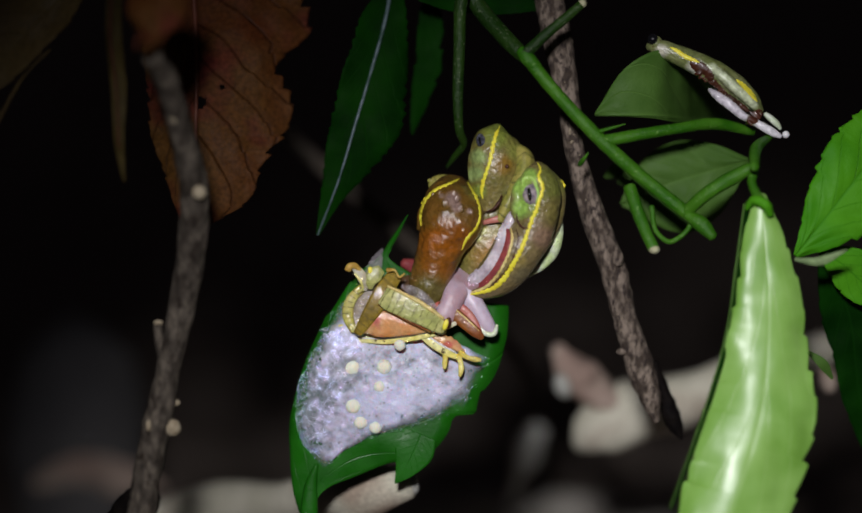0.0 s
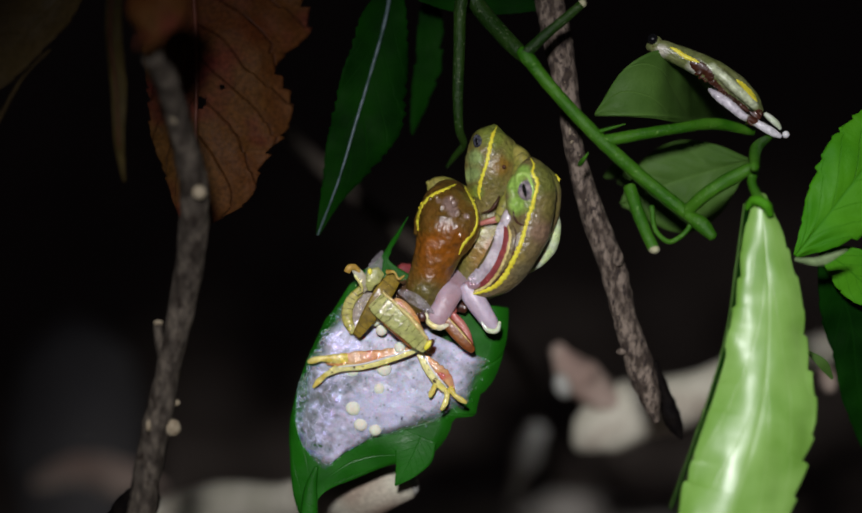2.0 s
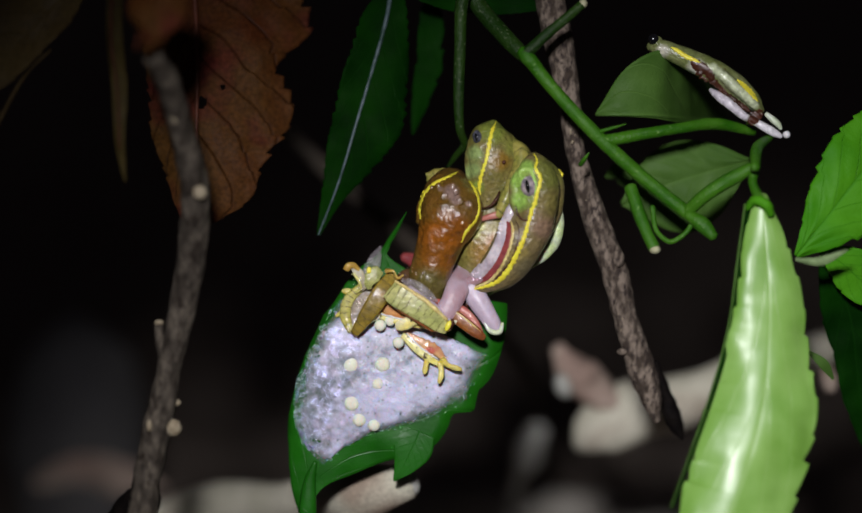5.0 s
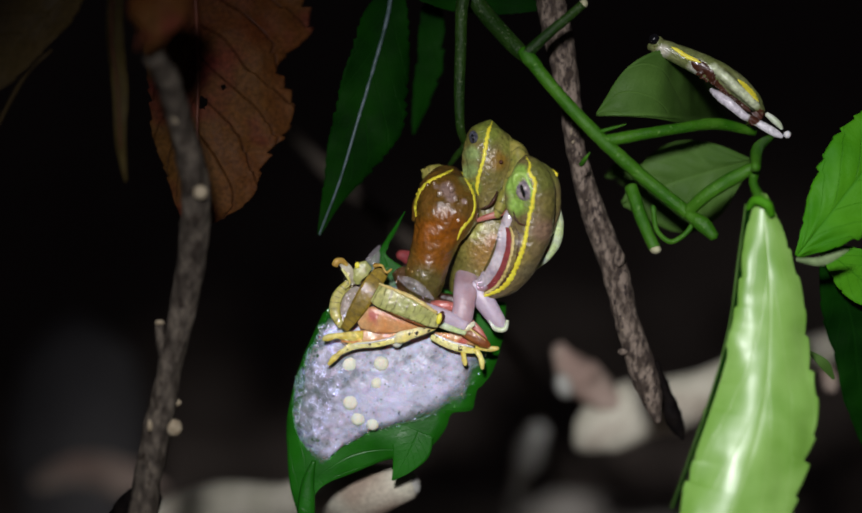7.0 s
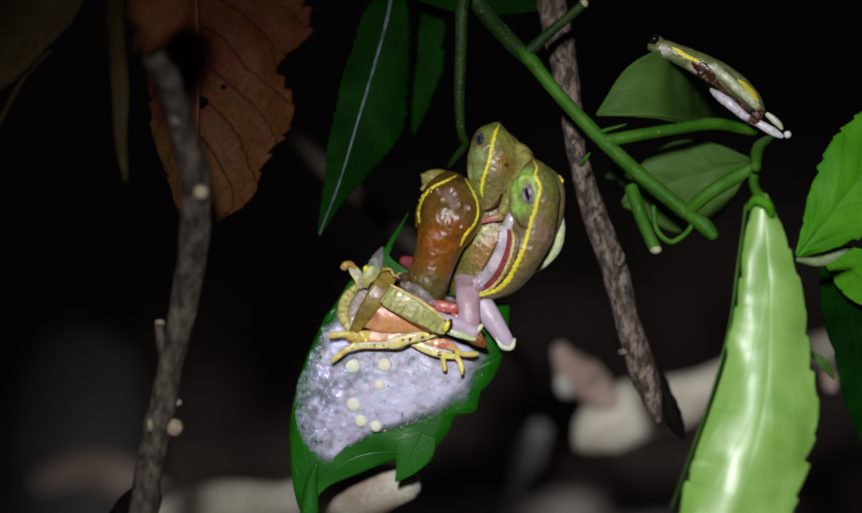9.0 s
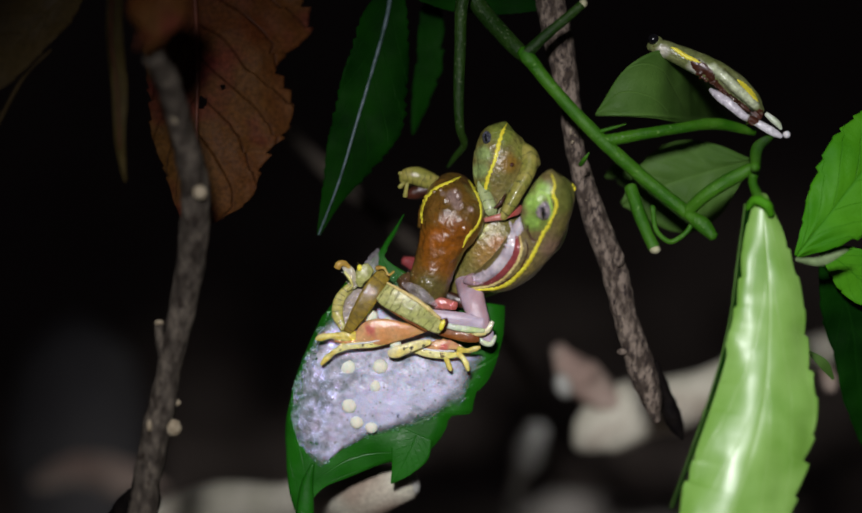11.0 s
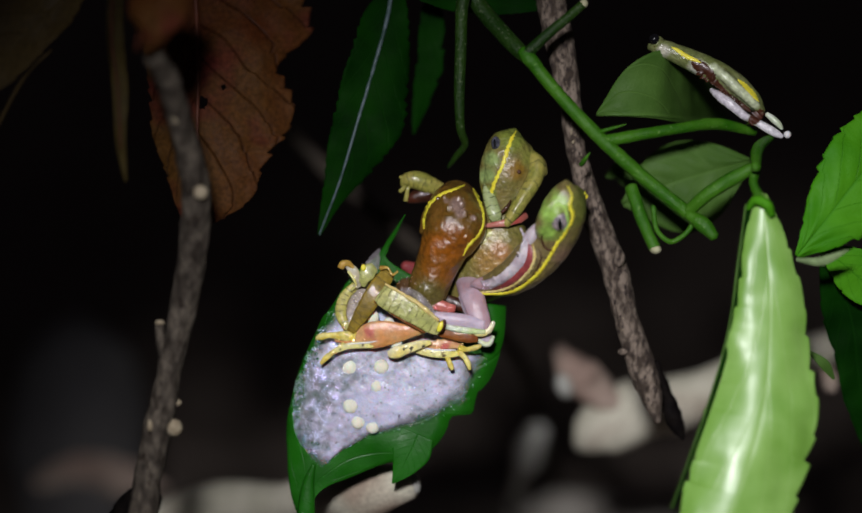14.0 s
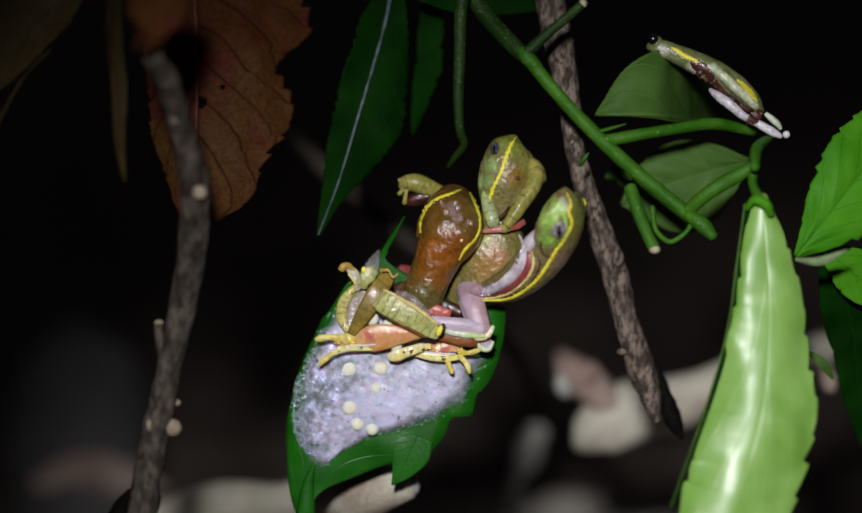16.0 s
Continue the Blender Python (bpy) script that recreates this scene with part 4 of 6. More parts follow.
# ---- dead wood and leaves behind ----
def build_litter():
    pinkish = mat("pink_brown_dead_leaf", (0.30, 0.21, 0.17), (0.42, 0.34, 0.28), 60, 0.8, mottle=0.25)
    b = (39, -47, 78)
    t = thing("dead_branch", b, "pale dead forked branch lying behind the nest", "branch")
    part("limb", loft([(38.1, -49.1, 82, 2.28), (41.2, -45.1, 80, 6.23), (47.5, -41.7, 79, 7.92), (57.3, -38.8, 78, 7.62), (72.8, -34, 78, 6.49), (99, -24.6, 82, 4.27), (131.8, -17.7, 88, 4.32), (170, -60, 120, 4), (200, -175, 170, 4)], b, 70, 22, 0.22, 90), LITTER, t)
    part("fork", loft([(48.8, -41.4, 78, 4.4), (42.6, -34.9, 77, 4.6), (36.4, -28.6, 76, 4.2), (31.8, -23.4, 76, 1.9)], b, 30, 20, 0.45, 140), pinkish, t, "pinkish peeling fork")
    part("fork_end", ball((33.5, -32.9, 73), 2.8, b, (0.8, 1.2, 0.8), 20), STUB, t, "bluish white broken end")
    b = (-37.8, -63.4, 85)
    t = thing("fallen_branch", b, "pale fallen branch under the nest", "branch")
    part("limb", loft([(-175, -175, 210, 4), (-150, -95, 150, 4), (-106.5, -82.8, 100, 4.41), (-85.3, -78.6, 96, 5.26), (-71.7, -71.3, 93, 6.1), (-65.8, -68.8, 92, 6.38), (-42.4, -63.5, 72, 6.14), (-25.7, -58.7, 46, 5.56), (-11.7, -52.8, 18, 5.74), (-4.5, -51.1, 16, 3.48)], b, 60, 18, 0.2, 90), LITTER, t)
    part("broken_end", ball((-4.5, -51.1, 16), 2.9, b, (0.6, 1.05, 0.9), 20), STUB, t, "pale broken end")
    b = (20.7, -82.5, 215)
    t = thing("fallen_branch", b, "grey-brown fallen branch with a pale stub on the soil", "branch")
    part("limb", loft([(-40.5, -88.1, 225, 6.0), (-18.7, -85.0, 220, 6.8), (11.8, -82.4, 215, 7.3), (38.3, -82.8, 212, 7.2), (64.8, -85.5, 210, 6.6), (91.3, -90.8, 210, 4.6)], b, 50, 16, 0.08, 90), GREY_WOOD, t)
    part("stub", loft([(25, -78.5, 190, 1.37), (26.8, -63.9, 160, 2.61), (28.4, -55, 145, 4.3), (30.5, -49, 138, 2.52)], b, 30, 14, 0.25, 120), STUB, t, "pale splintered stub")
    # a mound and a sheet, added to stand in for dim haze at left
    b = (-113.9, -77.2, 215)
    grey = mat("dim_grey_mound", (0.055, 0.053, 0.055), (0.085, 0.082, 0.08), 25, 0.85, 0.5, 200)
    lone("stone", loft([(-118.9, -21.5, 228, 5.45), (-117.5, -29.5, 225, 15.38), (-115.7, -45.4, 220, 21.2), (-112.9, -64.6, 214, 23.14), (-109.6, -83, 205, 22.82), (-107.8, -94.6, 200, 20.91)], b, 40, 28, 0.15, 40), grey, b, "grey mound standing in for the dim haze behind the twig", "stone")
    b = (-101.1, -70.3, 185)
    lone("dead_leaf", sheet([(-124.2, -70.8, 190), (-108, -67.3, 186), (-92.3, -68.7, 183), (-82, -71.6, 182)], [1, 5.1, 5.8, 4.4, 0.7], [1, 6.8, 7.8, 5.1, 0.7], b, wave=5, thick=0.5, curl=(20, 30)), pinkish, b, "brown sheet standing in for the brownish haze behind the twig", "dead leaf")
    b = (96.3, -29.8, 50)
    lone("dead_leaf_scrap", ball((96.3, -29.8, 50), 2.8, b, (0.8, 1.3, 0.5), 15), pinkish, b, "pinkish dead leaf scrap behind the shrub", "dead leaf")


build_litter()


# ---- the foam nest ----
def build_nest():
    base = (-17.4, -33.1, 4)
    t = thing("foam_nest", base, "white frothy egg nest with cream eggs on a wet leaf", "foam nest")
    geo = sheet([(-23.7, -46.6, 4), (-20.1, -37.2, 3), (-14.9, -26.9, 2), (-10.1, -17.3, 3), (-6.8, -6.5, 7)], [0.4, 5.9, 9.3, 11.1, 12.1, 12.6, 12.8, 12.8, 12.7, 12.4, 11.4, 8.8, 1.7], [0.4, 1, 1.9, 2.9, 4, 5.4, 6.6, 7.7, 9.1, 10.9, 12.7, 14.4, 16.2, 17.9, 19.6, 20.8, 21.6, 22.2, 23, 23.1, 23.3, 23.6, 23.9, 10.4, 11.1, 10.8, 10.1, 8.5, 5.8], base, dome=1.7, grain=0.22, ragged=0.05, thick=0.6, n=150, m=34)
    part("foam", (geo[0][:len(geo[0]) // 2], [k for k in geo[1] if max(k) < len(geo[0]) // 2], geo[2][:len(geo[0]) // 2]), FOAM, t)
    bubbles = []
    cols = 69
    for k in range(950):
        kind = k % 10
        if kind < 3:      # fine froth all over
            i, j, r = random.randrange(4, 140), random.randrange(2, 66), random.uniform(0.06, 0.15)
        elif kind < 8:    # larger clear bubbles on the hanging side
            i, j, r = random.randrange(8, 96), int(1 + 26 * random.random() ** 1.3), random.uniform(0.16, 0.5)
        else:             # along the borders
            i, j, r = random.randrange(5, 146), random.choice((0, 1, 2, 3, 65, 66, 67, 68)), random.uniform(0.1, 0.34)
        v = geo[0][i * cols + j]
        bubbles.append(ball((v[0] * 1000, v[2] * 1000, v[1] * 1000 - r * 0.3), r))
    tagged(part("froth", join(*bubbles), BUBBLE, t, "clear shiny bubbles"), kind="stuff")
    for p, r in (((-17.1, -24.4, -1.5), 1.9), ((-10.3, -24.2, -1.7), 1.8), ((-11.3, -28.4, -1.6), 1.6), ((-17, -32.7, -1.3), 1.8), ((-15.4, -36.2, -0.9), 1.7), ((-12.2, -37.4, -0.8), 1.5), ((-6.8, -19.3, -1.6), 1.3), ((-12.2, -13.2, -0.6), 1.6), ((-10.8, -15.6, -0.8), 1.3), ((-8.6, -14.5, -0.6), 1.3)):
        part("egg", ball((p[0], p[1], p[2] + (2.5 if p[1] < -22 else 0.2)), r, base, (1, 1, 0.55)), EGG, t)
    part("wisp", sheet([(-14, -5.4, 4), (-12.6, -2.5, 4.4), (-11.7, -0.4, 5), (-10.8, 1.8, 7)], [1.2, 1.6, 1.1, 0.2], [1.5, 1.8, 1.1, 0.2], base, dome=0.4, grain=0.3, ragged=0.2, thick=0.3, n=60, m=14), SLIME, t, "thin wet wisp of froth")
    return t


NEST = build_nest()
NEST_BASE = (-17.4, -33.1, 4)


# ---- the frogs ----
def eye(p, r, base, frog, squash=(1, 1, 0.9), turn=0.0, front=0.55, iris=None):
    e = part("eye", ball(p, r, base, squash, turn), iris or EYE_MAT, frog, "grey eye with an upright black pupil")
    part("pupil", ball((p[0] - 0.18 * r, p[1], p[2] - r * front), r * 0.60, base, (0.36, 1.1, 0.75), turn), PUPIL, frog if frog.data else e)
    return e


def toe(a, b, base, foot, r=0.5, pad=0.95, material=None):
    mid = tuple((x + y) / 2 for x, y in zip(a, b))
    part("toe", join(loft([(*a, r * 1.5, r * 0.6), (mid[0], mid[1], mid[2] - 0.2, r, r * 0.5), (*b, r * 1.1, r * 0.5)], base, 16, 12, 0.12, 800), ball(b, pad * 0.62, base, (1.15, 0.95, 0.5))), material or TOE, foot)


def wet_froth(line, spread, count, base, parent, label):
    """Small clear bubbles strewn about a line."""
    c = spline(line, 60)
    geos = []
    for k in range(count):
        p = c[random.randrange(60)]
        geos.append(ball((p[0] + random.gauss(0, spread), p[1] + random.gauss(0, spread), p[2] + random.uniform(-0.3, 0.5)), random.choice((0.08, 0.11, 0.14, 0.2, 0.3)), base))
    tagged(part("froth", join(*geos), BUBBLE, parent, label), kind="stuff")


LEG_PIECES = {}


def limb(key, name, rows, material, frog, rest_a, rest_b, label="", box=4.5):
    """A leg piece that turns about rest_a; LEG_PIECES keeps where it rests."""
    ob = part(name, loft(rows, rest_a, 40, 28, 0.02, 500, box=box), material, frog, label)
    LEG_PIECES[key] = (ob, rest_a, rest_b)
    return ob


def build_clasped_frog():
    b = C_BASE
    f = thing("rust_brown_frog", b, "wet rust-brown frog with yellow back stripes crouching over the foam", "frog")
    rows = [(7.6, 16.4, 9, 2.4, 0.8), (6.3, 14.9, 6.4, 4.6, 2.4), (5.0, 12.2, 3.4, 6.2, 4.6), (4.5, 7.8, 1, 6.86, 5.77), (2.5, 3, 1, 5.41, 5.05), (0.7, -2.3, 1.8, 4.6, 4.4), (-0.5, -6.8, 2.6, 4.6, 4.3), (-1.0, -9.4, 3.8, 4.0, 3.6), (-1.2, -11.2, 5.6, 2.6, 2.6)]
    _, tree = skinned("body", [loft(rows, b, 70, 40, 0.05, 420), loft([(1.2, 12.6, 3.6, 1.9, 1.7), (-1.2, 10.0, 3, 1.6, 1.45), (-1.9, 5.7, 3, 1.45, 1.21)], b, 20, 14), loft([(8.2, 12.7, 4, 1.7, 1.45), (9.7, 9.5, 2.4, 1.57, 1.33), (8, 5.1, 2.4, 1.21, 1.09)], b, 20, 14)], RUST, f, smooth=5)
    drape("stripe", tree, [(8.1, 16.6), (9.5, 13.8), (10.5, 11.2), (10.7, 8.8), (9.8, 6.2), (7.7, 3.7), (6.7, 1.5)], b, [0.34, 0.36, 0.3, 0.4, 0.3], YELLOW, f, "yellow wavy stripe")
    drape("stripe", tree, [(-2.2, 6.7), (-2.3, 9.4), (-1.2, 12.4), (0.9, 14.5), (3.7, 15.8), (6.2, 17.1)], b, [0.3, 0.36, 0.4, 0.36, 0.3], YELLOW, f, "yellow wavy stripe")
    for p, r in (((5, 13.7, -2.2), 0.7), ((3.1, 11.3, -4), 0.8), ((6.4, 10.3, -4.3), 0.75), ((8.6, 9.4, -3.4), 0.7), ((4.5, 6.8, -4.7), 0.6), ((1.9, 13.8, -1.4), 0.6), ((6.9, 5.6, -4.4), 0.55), ((1.2, 6.5, -4.2), 0.5), ((0.5, 13.4, -0.4), 0.5), ((5.6, 12.5, -3.6), 0.6), ((3.8, 9.4, -4.6), 0.5)):
        part("wart", ball((p[0], p[1], p[2] + 0.25), r * 1.1, b, (1, 1.3, 0.45)), RUST, f)
    part("thigh", loft([(-1.1, -4.7, 10, 1.96), (-4.4, -2.1, 12, 1.6), (-6.4, -1.4, 12, 0.99)], b, 20, 12), MAROON, f, "dark red inner thigh")
    part("hip", loft([(-5.9, -5, 5, 1.94, 1.46), (-3.7, -9.0, 3, 2.4, 1.5), (0.1, -11.9, 2.4, 2.1, 1.3), (3.4, -13.1, 2.2, 1.1, 0.9)], b, 24, 14, 0.1, 400), HIP, f, "wet dark brown hip")
    froth = []
    for k in range(34):
        u, v = random.gauss(0, 1), random.gauss(0, 1)
        p = (-5.9, -5.7, -2) if k % 3 else (-2.9, -9.3, -4.5)
        froth.append(ball((p[0] + u * 3.0, p[1] + v * 1.6, p[2] + random.uniform(-1.2, 0.8)), random.uniform(0.08, 0.26), b))
    tagged(part("froth", join(*froth), BUBBLE, f, "clear wet froth on the hips"), kind="stuff")
    arm = limb("arm", "forearm", [(2.4, 15.0, 9, 1.4, 1.1), (-0.6, 16.0, 8.4, 2.0, 1.6), (-3.6, 17, 8, 2.05, 1.6), (-5.4, 16.8, 8, 1.6, 1.3), (-6.2, 15.6, 8.2, 0.8, 0.8)], OLIVE_ARM, f, (2, 16.8, 9), (-5.4, 17, 8), "green forearm with dark bands", box=2.2)
    part("upper_arm", loft([(5.4, 15.6, 9.6, 1.1), (2.0, 14.6, 10, 1.8), (-1.6, 13.8, 9.8, 1.9), (-4.4, 13.0, 9.6, 1.3), (-5.8, 12.4, 9.6, 0.5)], (2, 16.8, 9), 30, 16, 0.08, 500), DARK, arm, "dark red-brown upper arm")
    for p in ((-6.6, 17.6, 7.4), (-6.7, 14.6, 7.6), (-5.6, 12.6, 8)):
        toe((-5.0, 16.4, 8), p, (2, 16.8, 9), arm, 0.45, 0.75, OLIVE_ARM)
    a = (-8.6, -4.5, -1)
    shin = limb("left", "left_shank", [(-7.7, -3.8, -1, 1.56, 0.6), (-10, -7.3, -2.4, 2.03, 0.72), (-13.1, -12.3, -2.6, 1.79, 0.72), (-16, -16.8, -2, 0.96, 0.6)], OLIVE_LEG, f, a, (-17.2, -18.5, -2), "olive folded hind leg")
    part("inner_thigh", loft([(-12, -4, 0.6, 1.44, 0.6), (-14.4, -8.8, 0.6, 2.28, 0.6), (-15.9, -13.6, 0.4, 1.8, 0.6), (-15.8, -16.7, 0, 0.96, 0.48)], a, 30, 18, 0.03, 500, box=3), MEMBRANE, shin, "pale translucent inner thigh")
    part("left_thigh", loft([(-14.8, -6.6, -0.2, 0.96, 0.48), (-17.5, -9.5, -0.2, 1.2, 0.48), (-18.2, -12.8, -0.2, 1.2, 0.48), (-16.8, -16.4, -0.4, 0.72, 0.48)], a, 30, 16, 0.04, 500, box=3), BARRED, shin, "yellow edge of the thigh with dark bars")
    foot = part("left_foot", loft([(-16.7, -2.3, -2.2, 0.72, 0.36), (-15.5, -3.5, -2.4, 1.07, 0.36), (-14.6, -5.4, -2.2, 0.96, 0.36), (-14.3, -7.1, -1.6, 0.6, 0.36)], a, 24, 14, 0.05, 500), PALE_FOOT, shin, "pale wet foot")
    part("edge", loft([(-16.5, -3.7, -2.6, 0.29), (-15.3, -5.4, -2.8, 0.33), (-14.8, -6.8, -2.4, 0.24), (-15.8, -7.8, -1, 0.36)], a, 20, 8), FOOT, foot, "yellow edge")
    part("toe", loft([(-15.4, -3, -2.4, 0.48, 0.36), (-16.5, -2, -2.8, 0.6, 0.36), (-17.6, -2, -3, 0.72, 0.36), (-18.2, -3, -3, 0.72, 0.36)], a, 18, 12, 0.2, 700), BROWN_TOE, foot, "orange-brown toe")
    wet_froth([(-15.5, -3.6, -2.9), (-13.6, -7.5, -2.9), (-15.2, -12.0, -2.6), (-17, -17.6, -2)], 1.1, 70, a, shin, "clear wet froth on the folded leg")
    disc = part("left_ankle", loft([(-10.8, -2.7, -2, 1.08, 0.24), (-12.2, -3.9, -2.3, 1.79, 0.24), (-13.1, -5.6, -2.3, 1.19, 0.24), (-13.1, -7, -2, 0.48, 0.24)], a, 20, 16, 0.12, 500, box=3), BANDED, shin, "green ankle")
    part("spot", ball((-13.2, -2.9, -2.7), 0.6, a, (0.9, 1.3, 0.35)), YELLOW, disc, "bright yellow spot")
    part("toe", loft([(-9.5, -3, -2.4, 0.6), (-7.9, -3, -3, 0.31), (-6.8, -4.5, -3.2, 0.26), (-5.7, -3.7, -3.4, 0.24)], a, 20, 8, 0.2, 600), BROWN_TOE, shin, "thin orange toe")
    part("film", sheet([(-6.4, -6.3, -2.4), (-3.8, -7.5, -3), (-1.1, -9.3, -3.4), (1.4, -11.3, -3)], [0.4, 1.1, 1, 0.2], [0.4, 1.4, 1.2, 0.2], b, dome=0.5, grain=0.4, thick=0.3, n=50, m=12), SLIME, f, "clear wet film over the hips")
    # solid dark ball puts in the shade of the recess behind the shank
    part("hollow", ball((-1.2, -12, -4.6), 1.0, b, (0.9, 1.15, 0.3), 10), DARK, f, "dark ball standing in for the shaded hollow between the legs")
    a = (-10, -8.4, -4)
    sh = limb("right", "right_shank", [(-10.2, -8, -4, 2.26, 0.48), (-9.3, -8.6, -4.4, 2.49, 0.59), (-5.7, -10.6, -4.7, 2.37, 0.71), (-1.4, -13.1, -4.8, 1.9, 0.71), (2.1, -15.1, -4.4, 1.43, 0.59), (2.9, -15.5, -4.2, 1.07, 0.48)], BANDED, f, a, (3.1, -15.5, -4), "green shank with dark bars and a yellow edge", box=6)
    part("edge", loft([(-9.3, -6.1, -4.9, 0.28), (-5.2, -8.2, -5.2, 0.43), (-0.7, -10.8, -5.3, 0.55), (2.6, -13.4, -4.9, 0.36)], a, 50, 8, 0.35, 900), CREAM, sh, "pale yellow edge")
    part("under_edge", loft([(-11.4, -9.9, -4, 0.24), (-7.4, -12.4, -4.4, 0.36), (-3.1, -14.7, -4.4, 0.3), (-0.2, -16.2, -4.2, 0.18)], a, 30, 8, 0.2, 900), BROWN, sh, "brown lower edge")
    part("knee", ball((3.1, -14.6, -4.9), 1.05, a, (0.62, 1.3, 0.35), -20), YELLOW, sh, "bright yellow knee patch")
    part("knee_shade", ball((3.4, -14.5, -4.8), 1.25, a, (0.62, 1.3, 0.3), -20), DARK, sh, "dark rim of the knee")
    a = (2.5, -16.7, -3)
    ft = limb("foot", "right_foot", [(3.3, -16.3, -3, 0.48, 0.36), (-2.9, -18.1, -3.4, 0.6, 0.36), (-10, -19.4, -3.8, 0.71, 0.36), (-15.3, -19.6, -4, 0.71, 0.36), (-18.3, -20.6, -4, 0.59, 0.36)], FOOT, f, a, (-18.9, -21.2, -4), "long yellow foot with dark dots")
    part("web", sheet([(2.1, -16.1, -2.6), (-4.1, -17.6, -3), (-10, -18.5, -3.2), (-16, -18.5, -3.4), (-18.1, -18.2, -3.4)], [0.2, 0.6, 0.7, 1, 0.7, 0.2], [0.4, 1.3, 1.9, 2.4, 2.4, 1], a, dome=0.3, grain=0.2, ragged=0.2, thick=0.4, wave=0.3, n=70, m=12), ORANGE, ft, "thin salmon-orange web")
    part("edge", loft([(1.9, -16.2, -3.6, 0.14), (-4.6, -17.8, -3.9, 0.21), (-10.6, -18.9, -4.2, 0.21), (-15.3, -19.1, -4.3, 0.14)], a, 24, 8), WHITE, ft, "white edge")
    wet_froth([(2.6, -16.4, -3.6), (-5, -17.4, -3.9), (-12, -17.8, -4.1), (-18, -19, -4.2)], 0.9, 60, a, ft, "clear wet froth on the foot")
    part("toe", loft([(-13.3, -17.5, -3.2, 1.19, 0.36), (-16.7, -17.3, -3.7, 0.95, 0.36), (-19.5, -17.1, -4, 0.65, 0.3), (-21.2, -17.4, -4.1, 0.71, 0.3), (-22, -17.6, -4.1, 0.36, 0.24)], a, 28, 14, 0.14, 500), TOE, ft)
    part("toe", loft([(-15.7, -19.4, -3.8, 0.83, 0.36), (-18.1, -20.6, -4.1, 0.59, 0.3), (-20, -22, -4.1, 0.71, 0.3), (-21.2, -23.2, -4, 0.3, 0.24)], a, 28, 14, 0.3, 400), TOE, ft)
    a = (0.1, -15.9, -2.4)
    limb("fan", "inner_web", [(0.1, -15.6, -2.4, 0.72, 0.36), (-4.1, -15.2, -2.6, 1.67, 0.48), (-8.6, -14.4, -2.6, 2.74, 0.48), (-12.9, -14.2, -2.4, 2.63, 0.48), (-15.1, -14.9, -2, 1.19, 0.36)], ORANGE, f, a, (-14.8, -14.7, -2), "stretched orange web between foot and shank", box=2.4)
    return f


